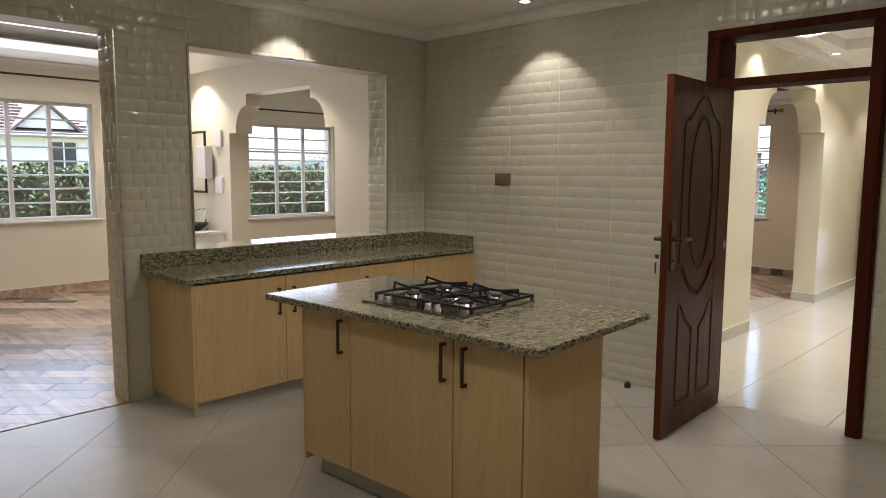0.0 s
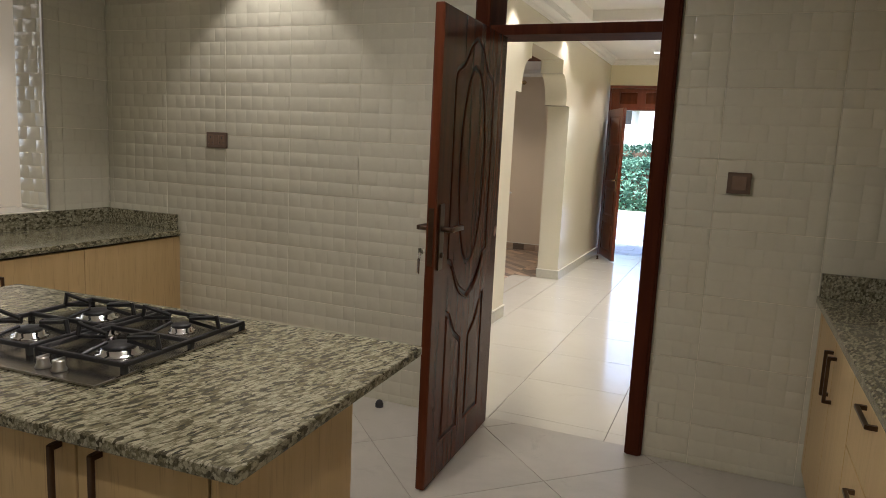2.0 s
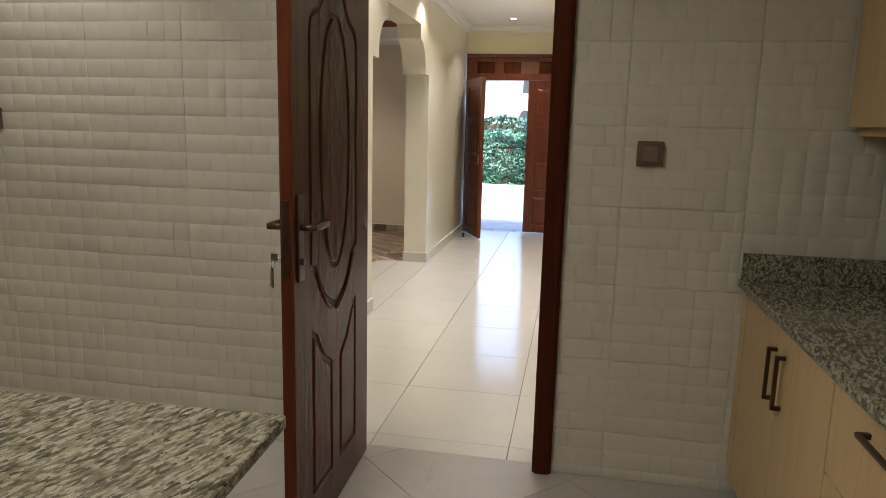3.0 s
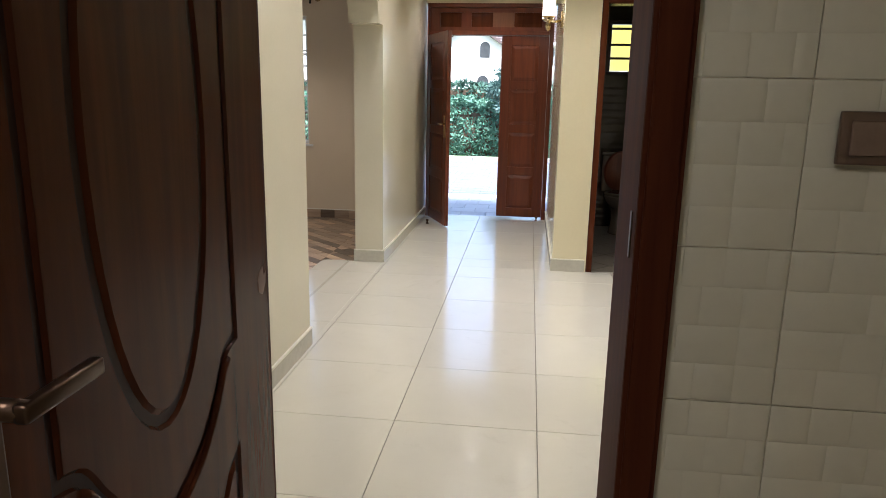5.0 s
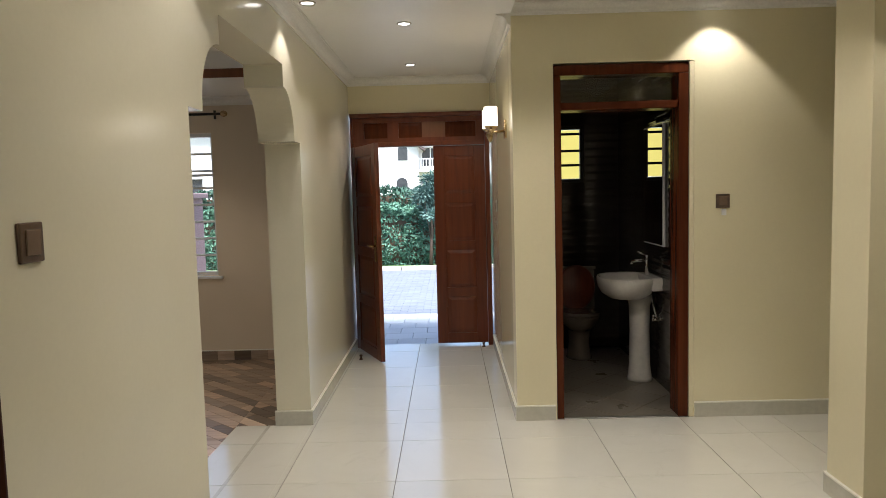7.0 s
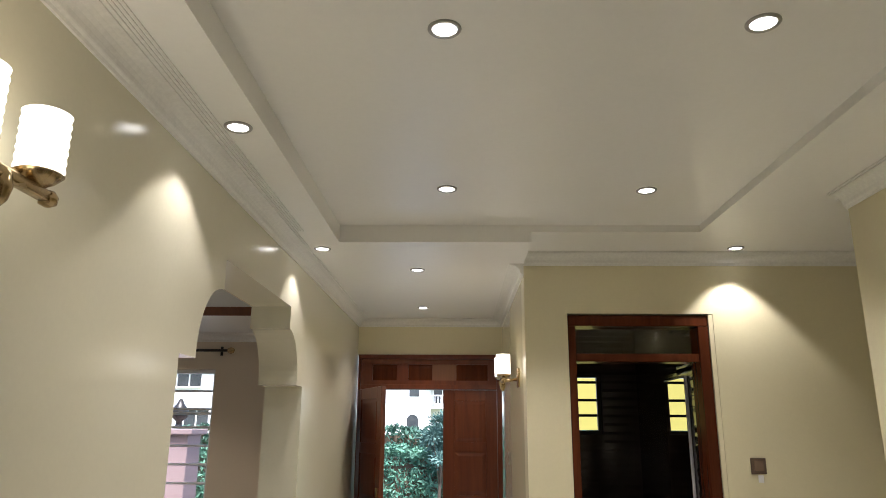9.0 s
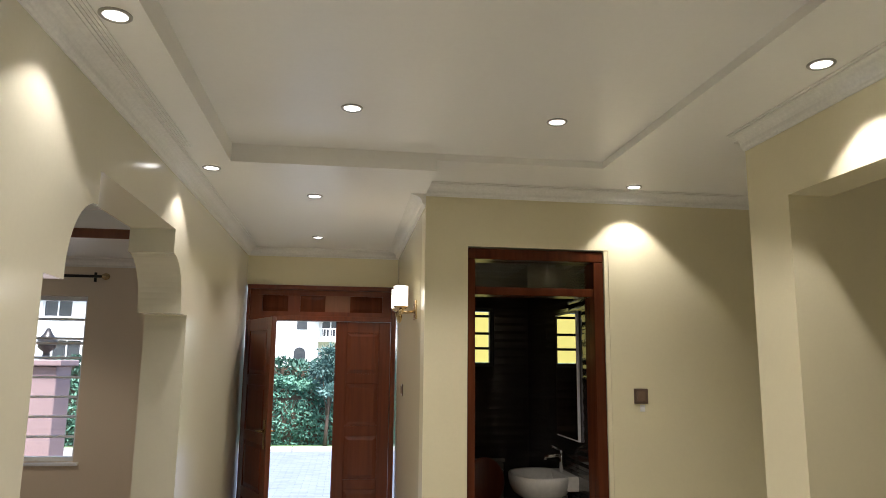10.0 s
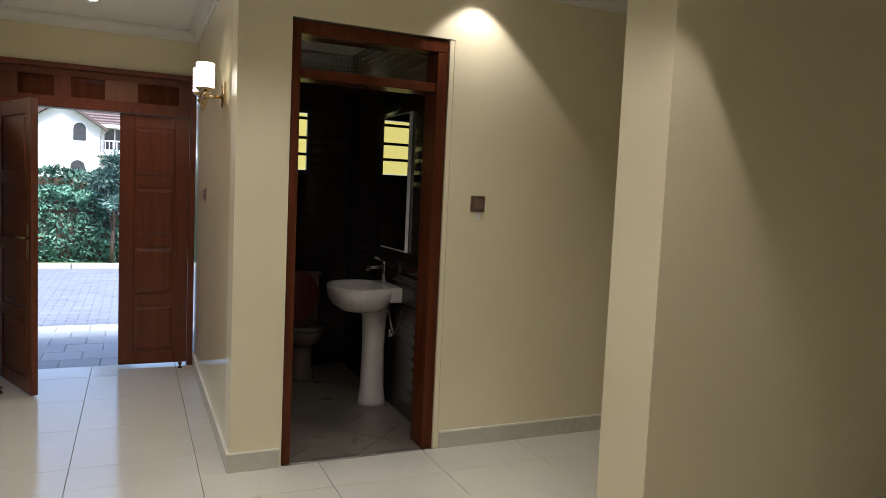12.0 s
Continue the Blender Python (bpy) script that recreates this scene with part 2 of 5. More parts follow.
DARK_TILE = plain("dark_ribbed_tile", (0.035, 0.029, 0.024), (0.022, 0.018, 0.015), 0.08, scale=5, fine=40, bump=0.1, piece=0.4)
WC_FLOOR = plain("wc_floor_tile", (0.20, 0.175, 0.135), (0.16, 0.14, 0.105), 0.3, scale=3, fine=30, bump=0.05)
PLANK = wooden("wood_look_tile", (0.42, 0.325, 0.24), (0.22, 0.15, 0.105), 0.26, axis=0, scale=7, piece=1.25)
STRIP = wooden("strip_wood_tile", (0.50, 0.38, 0.265), (0.30, 0.20, 0.13), 0.3, axis=0, scale=9, piece=1.2)
PLASTIC = plain("brown_plastic", (0.12, 0.075, 0.048), (0.10, 0.062, 0.04), 0.3, scale=10, fine=90, bump=0.02)
PLASTIC2 = plain("brown_rocker", (0.2, 0.135, 0.095), (0.17, 0.115, 0.08), 0.22, scale=10, fine=90, bump=0.02)
GLASS = glassy("clear_glass")
FROST = glowing("lit_grooved_glass", (1.0, 0.93, 0.78), 1.0)
# panes emit a little, standing in for daylight through the amber glass
AMBER = glowing("amber_glowing_pane", (1.0, 0.88, 0.24), 0.3)
MIRROR = plain("mirror", (0.9, 0.9, 0.9), (0.9, 0.9, 0.9), 0.01, 1.0, bump=0, spread=0.0)
LENS = glowing("lit_lens", (1.0, 0.95, 0.85), 3.0)
DIFFUSER = glowing("lit_diffuser", (1.0, 0.92, 0.83), 11.0)
BULB = glowing("lit_bulb", (1.0, 0.88, 0.7), 2.0)
COVE = glowing("glowing_cove", (1.0, 0.97, 0.92), 0.5)
LEAF = leafy("hedge_leaf", (0.055, 0.155, 0.105), (0.15, 0.29, 0.195))
LEAF3 = leafy("olive_leaf", (0.06, 0.095, 0.045), (0.12, 0.15, 0.08))
LEAF2 = leafy("tree_leaf", (0.04, 0.10, 0.07), (0.085, 0.165, 0.115))
LEAF4 = leafy("feathery_leaf", (0.06, 0.13, 0.11), (0.13, 0.22, 0.19))
BARK = plain("bark", (0.10, 0.07, 0.045), (0.07, 0.05, 0.03), 0.85, scale=12, fine=80, bump=0.6)
GRASS = plain("grass", (0.05, 0.11, 0.025), (0.075, 0.12, 0.035), 0.8, scale=3, fine=120, bump=0.6)
PAVER = plain("concrete_paver", (0.13, 0.152, 0.19), (0.11, 0.13, 0.16), 0.75, scale=1.2, fine=120, bump=0.3, island=0.16)
PAVER2 = plain("pale_stone_paver", (0.40, 0.44, 0.46), (0.345, 0.38, 0.40), 0.7, scale=1.2, fine=100, bump=0.3, island=0.14)
KERB = plain("kerb_concrete", (0.42, 0.42, 0.40), (0.35, 0.35, 0.33), 0.8)
RENDER = plain("white_render", (0.74, 0.74, 0.72), (0.68, 0.68, 0.66), 0.7, scale=1, fine=40, bump=0.2)
PINK = plain("pink_render", (0.25, 0.175, 0.17), (0.215, 0.15, 0.145), 0.75, scale=1, fine=40, bump=0.2)
ROOF = plain("clay_roof_tile", (0.115, 0.085, 0.078), (0.085, 0.065, 0.06), 0.7, scale=3, fine=60, bump=0.3, island=0.25)
SOIL = plain("ground_soil", (0.09, 0.12, 0.04), (0.12, 0.115, 0.05), 0.9, scale=0.6, fine=40, bump=0.5)
DARKGLASS = plain("dark_window_glass", (0.03, 0.035, 0.04), (0.05, 0.055, 0.06), 0.12, bump=0)


# ---- mesh helpers ----
def bm_new():
    return bmesh.new()


def box(bm, x0, x1, y0, y1, z0, z1):
    vs = [bm.verts.new((x, y, z)) for x in (x0, x1) for y in (y0, y1) for z in (z0, z1)]
    for f in ((0, 1, 3, 2), (4, 6, 7, 5), (0, 4, 5, 1), (2, 3, 7, 6), (0, 2, 6, 4), (1, 5, 7, 3)):
        bm.faces.new([vs[i] for i in f])
    return bm


def soft_box(bm, x0, x1, y0, y1, z0, z1, r=0.004, seg=2):
    t = bmesh.new()
    box(t, x0, x1, y0, y1, z0, z1)
    bmesh.ops.recalc_face_normals(t, faces=t.faces)
    bmesh.ops.bevel(t, geom=t.edges[:], offset=r, segments=seg, affect="EDGES", profile=0.6)
    join(bm, t)
    return bm


def join(bm, other, m=None):
    if m is not None:
        other.transform(m)
    me = bpy.data.meshes.new("tmp")
    other.to_mesh(me)
    bm.from_mesh(me)
    bpy.data.meshes.remove(me)
    other.free()


def rod(bm, a, b, r, seg=10, r2=None):
    a, b = Vector(a), Vector(b)
    t = bmesh.new()
    bmesh.ops.create_cone(t, cap_ends=True, segments=seg, radius1=r, radius2=r if r2 is None else r2, depth=(b - a).length)
    m = Matrix.Translation((a + b) / 2) @ (b - a).to_track_quat("Z", "Y").to_matrix().to_4x4()
    join(bm, t, m)
    return bm


def extrude(bm, poly, axis, a0, a1):
    """A prism: a closed outline in the two other axes (in order x, y, z), drawn out along axis."""
    def at(p, q, a):
        return {0: (a, p, q), 1: (p, a, q), 2: (p, q, a)}[axis]
    lo = [bm.verts.new(at(p, q, a0)) for p, q in poly]
    hi = [bm.verts.new(at(p, q, a1)) for p, q in poly]
    n = len(poly)
    fs = [bm.faces.new(lo), bm.faces.new(hi[::-1])]
    for i in range(n):
        fs.append(bm.faces.new((lo[i], hi[i], hi[(i + 1) % n], lo[(i + 1) % n])))
    return bm


def lathe(bm, profile, centre=(0, 0, 0), seg=24, sx=1.0, sy=1.0):
    """A turned form: (radius, height) pairs round the upright axis."""
    rings = []
    for r, z in profile:
        rings.append([bm.verts.new((centre[0] + sx * r * math.cos(2 * math.pi * i / seg), centre[1] + sy * r * math.sin(2 * math.pi * i / seg), centre[2] + z)) for i in range(seg)])
    for a, b in zip(rings, rings[1:]):
        for i in range(seg):
            bm.faces.new((a[i], a[(i + 1) % seg], b[(i + 1) % seg], b[i]))
    bm.faces.new(rings[0][::-1])
    bm.faces.new(rings[-1])
    return bm


def tube(bm, pts, r, seg=8, closed=False, flat=1.0):
    """A round bead along a line of points."""
    pts = [Vector(p) for p in pts]
    n = len(pts)
    rings = []
    for i, p in enumerate(pts):
        if closed:
            d = pts[(i + 1) % n] - pts[i - 1]
        else:
            d = pts[min(i + 1, n - 1)] - pts[max(i - 1, 0)]
        d.normalize()
        side = d.cross(Vector((1, 0, 0)))
        if side.length < 0.2:
            side = d.cross(Vector((0, 0, 1)))
        side.normalize()
        up = side.cross(d).normalized()
        rings.append([bm.verts.new(p + side * r * math.cos(2 * math.pi * k / seg) + up * r * flat * math.sin(2 * math.pi * k / seg)) for k in range(seg)])
    pairs = list(zip(rings, rings[1:])) + ([(rings[-1], rings[0])] if closed else [])
    for a, b in pairs:
        for k in range(seg):
            bm.faces.new((a[k], a[(k + 1) % seg], b[(k + 1) % seg], b[k]))
    if not closed:
        bm.faces.new(rings[0][::-1])
        bm.faces.new(rings[-1])
    return bm


def mesh_of(name, bm, material, smooth=False):
    bmesh.ops.recalc_face_normals(bm, faces=bm.faces)
    me = bpy.data.meshes.new(name)
    bm.to_mesh(me)
    bm.free()
    me.materials.append(material)
    if smooth:
        me.shade_smooth()
    return me


def part(name, bm, material, parent=None, label="", smooth=False):
    ob = new(name, mesh_of(name, bm, material, smooth))
    if parent is not None:
        ob.parent = parent
    if label:
        ob["label"] = label
    return ob


def thing(name, m, label, category, group="", kind=""):
    ob = new(name)
    ob.empty_display_size = 0.1
    ob.matrix_world = m if isinstance(m, Matrix) else pose(*m)
    return tagged(ob, label, category, group, kind)


def setting(name, bm, material, label, category):
    return tagged(part(name, bm, material), label, category, kind="structure")


def holed(bm, axis, p0, p1, a0, a1, z0, z1, holes=()):
    """A wall between p0 and p1 across axis, from a0 to a1, with square holes (a, b, low, high) cut through."""
    cuts = sorted({a0, a1, *[h[0] for h in holes], *[h[1] for h in holes]})
    for a, b in zip(cuts, cuts[1:]):
        spans = sorted((h[2], h[3]) for h in holes if h[0] <= a and h[1] >= b)
        low = z0
        for lo, hi in spans + [(z1, z1)]:
            if lo - low > 1e-4:
                if axis == 0:
                    box(bm, p0, p1, a, b, low, lo)
                else:
                    box(bm, a, b, p0, p1, low, lo)
            low = hi
    return bm


def arch_fill(bm, axis, p0, p1, mid, half, z_top):
    """The two corbelled shoulders that turn a square hole into the arch, with a flat top between them."""
    for s in (-1, 1):
        pts = [(mid + s * half, 1.885), (mid + s * (half - 0.155), 1.885)]
        for i in range(15):
            a = radians(i * 90 / 14)
            pts.append((mid + s * (half - 0.40 + 0.245 * math.cos(a)), 1.905 + 0.285 * math.sin(a)))
        pts += [(mid + s * (half - 0.40), z_top), (mid + s * half, z_top)]
        extrude(bm, pts, axis, p0, p1)
    return bm


# ---- the shell ----
XW, XL, XH, XR, XP = -9.24, -4.676, -2.688, -1.3, 0.125
YK, YW, YF, YN = 5.985, 10.16, 12.5, 12.1
KD = (-2.207, -1.25)
HY0, HY1, HZ = 3.87, 5.55, 2.236

bm = holed(bm_new(), 1, YK + 0.008, 6.2, -4.906, 2.7, 0, 2.95, [(*KD, -0.01, 2.302)])
wall_kitchen_back = setting("wall_kitchen_back", bm, CREAM2, "cream plastered wall between kitchen and hall", "wall")
bm = holed(bm_new(), 0, -4.906, XL - 0.008, 0.3, YK + 0.008, 0, 2.95, [(2.05, 3.41, -0.01, 2.265), (HY0, HY1, 0.89, HZ)])
wall_kitchen_left = setting("wall_kitchen_left", bm, CREAM2, "kitchen wall with a wide serving hatch", "wall")
bm = box(bm_new(), 0.03, 0.23, 0.1, YK + 0.008, 0, 2.95)
wall_kitchen_right = setting("wall_kitchen_right", bm, CREAM2, "kitchen wall behind the long worktop", "wall")
bm = box(bm_new(), -9.48, 0.03, 0.1, 0.3, 0, 2.95)
setting("wall_south", bm, CREAM2, "plain cream plastered wall", "wall")
bm = holed(bm_new(), 0, -9.48, XW, 0.3, 12.34, 0, 2.95, [(3.12, 4.89, 0.86, 2.22), (6.97, 8.45, 0.76, 2.11)])
setting("wall_west", bm, CREAM2, "cream outer wall with white windows", "wall")
AX, AH = -7.0, 1.03
bm = holed(bm_new(), 1, 6.0, 6.22, XW, -4.906, 0, 2.95, [(AX - AH, AX + AH, -0.01, 2.32)])
arch_fill(bm, 1, 6.0, 6.22, AX, AH, 2.32)
setting("wall_dining_arch", bm, CREAM2, "cream wall with a corbelled arch", "wall")
bm = holed(bm_new(), 1, YN, 12.34, XW, -2.92, 0, 2.95, [(-5.43, -3.915, 0.81, 2.15)])
setting("wall_living_north", bm, BEIGE, "cream living room wall with a window", "wall")
WX0, WX1, WXR = -1.033, -0.125, -0.10
HA, HH = 9.2, 0.975
bm = holed(bm_new(), 0, -2.92, XH, 6.2, YF + 0.2, 0, 2.95, [(HA - HH, HA + HH, -0.01, 2.32)])
arch_fill(bm, 0, -2.92, XH, HA, HH, 2.32)
setting("wall_hall_arch", bm, CREAM3, "glossy cream hall wall with a corbelled arch", "wall")
bm = holed(bm_new(), 1, YW, 10.36, XR, 2.7, 0, 2.95, [(WX0, WX1, -0.01, 2.347)])
setting("wall_washroom_front", bm, CREAM, "yellow-cream wall round the washroom door", "wall")
bm = box(bm_new(), XR, XR + 0.2, 10.36, YF + 0.2, 0, 2.95)
setting("wall_lobby_right", bm, GLOSS_CREAM, "glossy cream lobby wall", "wall")
bm = box(bm_new(), XH, XR, YF, YF + 0.2, 2.33, 2.95)
setting("wall_over_front_door", bm, CREAM, "cream wall strip above the front door", "wall")
bm = holed(bm_new(), 1, 12.25, 12.45, -1.1, 0.26, 0, 2.95, [(-0.76, -0.42, 1.6, 2.14)])
wall_wc_back = setting("wall_washroom_back", bm, DARK_TILE, "dark tiled washroom wall with a small window", "wall")
bm = box(bm_new(), WXR, 0.26, 10.36, 12.25, 0, 2.95)
wall_wc_right = setting("wall_washroom_right", bm, DARK_TILE, "dark tiled washroom wall behind the basin", "wall")
bm = box(bm_new(), -1.1, -1.088, 10.36, 12.25, 0, 2.6)
setting("wall_washroom_left", bm, DARK_TILE, "dark tiled washroom wall", "wall")
bm = box(bm_new(), XP, XP + 0.2, 6.2, 8.68, 2.366, 2.95)
box(bm, XP, 2.7, 8.68, 8.98, 0, 2.95)
setting("wall_stair_side", bm, CREAM, "cream pier and beam beside a side passage", "wall")
bm = box(bm_new(), 2.5, 2.7, 6.2, 8.68, 0, 2.95)
box(bm, 2.5, 2.7, 8.98, 10.16, 0, 2.95)
setting("wall_east", bm, CREAM, "plain cream end wall of the passage", "wall")

# ceilings
bm = box(bm_new(), -4.906, 0.03, 0.3, YK + 0.008, 2.62, 2.70)
setting("ceiling_kitchen", bm, CEIL, "plain off-white kitchen ceiling", "ceiling")
bm = box(bm_new(), XW, -4.906, 0.3, 6.0, 2.9, 2.95)
for b in ((XW, -8.5, 0.3, 6.0), (-5.5, -4.906, 0.3, 6.0), (-8.5, -5.5, 0.3, 1.2), (-8.5, -5.5, 5.2, 6.0)):
    box(bm, *b, 2.66, 2.75)
# thin panel emits by itself to make the raised ceiling bright
part("cove_panel", box(bm_new(), -8.45, -7.3, 2.4, 5.1, 2.893, 2.899), COVE, setting("ceiling_dining", bm, CEIL, "off-white stepped dining room ceiling", "ceiling"), "bright cove panel given its own glow")
bm = box(bm_new(), XW, -2.92, 6.2, YN, 2.67, 2.75)
box(bm, XW, -2.92, 11.05, YN, 2.47, 2.67)
setting("ceiling_living", bm, CEIL, "off-white living room ceiling with a dropped border", "ceiling")
tagged(part("trim", box(bm_new(), XW, -2.92, 11.035, 11.0495, 2.468, 2.535), TEAK_PALE), "brown timber edge on the dropped ceiling border", "trim", kind="structure")
HC = 2.73
TX0, TX1, TY0, TY1 = -2.40, -0.345, 6.70, 9.635
bm = box(bm_new(), XH, XP, 6.2, YW, 2.77, 2.82)
for b in ((XH, TX0, 6.2, YW), (TX0, TX1, 6.2, TY0), (TX0, XR, TY1, YW)):
    box(bm, *b, 2.67, 2.77)
box(bm, TX1, XP, 6.2, YW, HC, 2.77)
box(bm, XR, TX1, TY1, YW, HC, 2.77)
box(bm, XH, XR, YW, YF, 2.67, 2.75)
box(bm, XP, 2.5, 8.98, YW, HC, 2.77)
box(bm, XP + 0.2, 2.5, 6.2, 8.68, 2.67, 2.75)
box(bm, TX0 + 0.001, TX1 - 0.001, TY0 + 0.001, TY0 + 0.035, 2.735, 2.77)
setting("ceiling_hall", bm, CEIL, "glossy off-white hall ceiling with a raised tray", "ceiling")
bm = box(bm_new(), -1.088, WXR, 10.36, 12.25, 2.6, 2.7)
setting("ceiling_washroom", bm, CEIL, "plain washroom ceiling", "ceiling")
bm = box(bm_new(), -9.7, 2.9, -0.1, 12.9, 2.96, 3.1)
setting("roof_slab", bm, RENDER, "flat concrete slab over the house", "roof")


def cornice(bm, axis, at, side, a0, a1, z):
    """A stepped cove along the top of a wall; side: which way the room lies."""
    s = side
    pts = [(0, -0.075), (0.008, -0.075), (0.012, -0.066), (0.02, -0.062)]
    for i in range(6):
        a = radians(90 * i / 5)
        pts.append((0.022 + 0.052 * (1 - math.cos(a)), -0.058 + 0.046 * math.sin(a)))
    pts += [(0.082, -0.012), (0.082, -0.006), (0.094, -0.006), (0.094, 0), (0, 0)]
    poly = [(at + s * p, z + q) for p, q in pts]
    extrude(bm, poly, 1 - axis if axis < 2 else 0, a0, a1)


def cornice_piece(axis, at, side, a0, a1, z):
    bm = bm_new()
    cornice(bm, axis, at, side, a0, a1, z)
    tagged(part("cornice", bm, CORNICE), "white moulded plaster cornice along the ceiling", "cornice", kind="structure")


cornice_piece(0, XH, 1, 6.2, YF, 2.67)
cornice_piece(1, YW, -1, XR, 2.5, HC)
cornice_piece(0, XR, -1, YW, YF, 2.67)
cornice_piece(1, YF, -1, XH, XR, 2.67)
cornice_piece(0, XP, -1, 6.2, 8.98, HC)
cornice_piece(1, 8.98, 1, XP, 2.5, HC)
cornice_piece(1, YK, -1, XL, 0.03, 2.62)
cornice_piece(0, XL, 1, 0.3, YK, 2.62)
cornice_piece(1, YN, -1, XW, -2.92, 2.47)
cornice_piece(0, XW, 1, 0.3, 6.0, 2.66)

# triple groove on the soffit beside the cornice
for i in range(3):
    bm = box(bm_new(), XH + 0.10 + 0.014 * i, XH + 0.107 + 0.014 * i, 6.2, 9.4, 2.665, 2.671)
    tagged(part("trim", bm, CORNICE), "thin moulded plaster bead on the ceiling border", "trim", kind="structure")


def skirting(axis, at, side, a0, a1, mat=SKIRT, h=0.095, label="grey-cream tile skirting with a pale top edge"):
    bm, bt = bm_new(), bm_new()
    lo, hi = sorted((at, at + side * 0.012))
    lo2, hi2 = sorted((at, at + side * 0.015))
    if axis == 0:
        box(bm, lo, hi, a0, a1, 0, h)
        box(bt, lo2, hi2, a0, a1, h, h + 0.008)
    else:
        box(bm, a0, a1, lo, hi, 0, h)
        box(bt, a0, a1, lo2, hi2, h, h + 0.008)
    ob = tagged(part("baseboard", bm, mat), label, "skirting", kind="structure")
    part("top_edge", bt, SKIRT_TOP, ob)


skirting(0, XH, 1, 6.2, HA - HH)
skirting(0, XH, 1, HA + HH, YF)
skirting(1, HA + HH, -1, -2.93, XH + 0.012)
skirting(1, YW, -1, XR, WX0 - 0.012)
skirting(1, YW, -1, WX1 + 0.008, 2.5)
skirting(0, XR, -1, YW - 0.012, YF)
skirting(0, XP, -1, 8.68, 8.98)
skirting(1, 8.68, -1, XP - 0.012, 2.5)
skirting(1, 8.98, 1, XP - 0.012, 2.5)
skirting(0, XW, 1, 0.3, 6.0, PLANK, 0.09, "brown wood-look tile skirting")
for i in range(40):
    a = XW + i * 0.16
    skirting(1, YN, -1, a, min(a + 0.158, -2.92), PLANK, 0.09, "mottled brown tile skirting piece with a pale top edge")

# ---- floors ----
bm = box(bm_new(), -9.48, 2.7, 0.1, 12.62, -0.25, -0.012)
floor = setting("floor", bm, GROUT, "grouted floor bed under the tiles", "floor")


def clipped(poly, x0, x1, y0, y1):
    for axis, lim, keep in ((0, x0, 1), (0, x1, -1), (1, y0, 1), (1, y1, -1)):
        out = []
        for i, p in enumerate(poly):
            q = poly[i - 1]
            a, b = (p[axis] - lim) * keep, (q[axis] - lim) * keep
            if (a >= 0) != (b >= 0):
                t = b / (b - a)
                out.append((q[0] + (p[0] - q[0]) * t, q[1] + (p[1] - q[1]) * t))
            if a >= 0:
                out.append(p)
        poly = out
        if len(poly) < 3:
            return None
    return poly


def area(poly):
    return abs(sum(poly[i - 1][0] * p[1] - p[0] * poly[i - 1][1] for i, p in enumerate(poly))) / 2


def slab(bm, poly, z0=-0.012, z1=0.0, r=0.0015):
    """A tile with a narrow chamfer round its top."""
    cx, cy = sum(p[0] for p in poly) / len(poly), sum(p[1] for p in poly) / len(poly)
    def ring(k, z):
        out = []
        for x, y in poly:
            d = math.hypot(x - cx, y - cy)
            f = 1 - k / max(d, 0.01)
            out.append(bm.verts.new((cx + (x - cx) * f, cy + (y - cy) * f, z)))
        return out
    rings = [ring(0, z0), ring(0, z1 - r), ring(r * 1.4, z1)]
    n = len(poly)
    for a, b in zip(rings, rings[1:]):
        for i in range(n):
            bm.faces.new((a[i], a[(i + 1) % n], b[(i + 1) % n], b[i]))
    bm.faces.new(rings[-1])
    return bm


def tile_floor(rects, size_x, size_y, ox, oy, turn, gap, material, name, parent, limit=300, extra=None, stagger=0.0):
    """Tiles on a grid through (ox, oy), clipped to each room, as separate pieces; those past the limit joined."""
    c, s = math.cos(radians(turn)), math.sin(radians(turn))
    made, rest = 0, None
    for x0, x1, y0, y1 in rects:
        n = int(12 / min(size_x, size_y)) + 2
        for i in range(-n, n):
            for j in range(-n, n):
                sh = stagger * (j % 3)
                u0, v0 = i * size_x + sh + gap / 2, j * size_y + gap / 2
                u1, v1 = (i + 1) * size_x + sh - gap / 2, (j + 1) * size_y - gap / 2
                um, vm = (u0 + u1) / 2, (v0 + v1) / 2
                px, py = ox + um * c - vm * s, oy + um * s + vm * c
                far = size_x + size_y
                if not (x0 - far < px < x1 + far and y0 - far < py < y1 + far):
                    continue
                poly = clipped([(ox + u * c - v * s, oy + u * s + v * c) for u, v in ((u0, v0), (u1, v0), (u1, v1), (u0, v1))], x0, x1, y0, y1)
                if not poly or area(poly) < 0.0008:
                    continue
                if made < limit and (extra is None or extra(px, py)):
                    slab_bm = slab(bm_new(), poly)
                    part(name, slab_bm, material, parent)
                    made += 1
                else:
                    rest = rest or bm_new()
                    slab(rest, poly)
    if rest:
        tagged(part(name + "_field", rest, material, parent), kind="stuff")


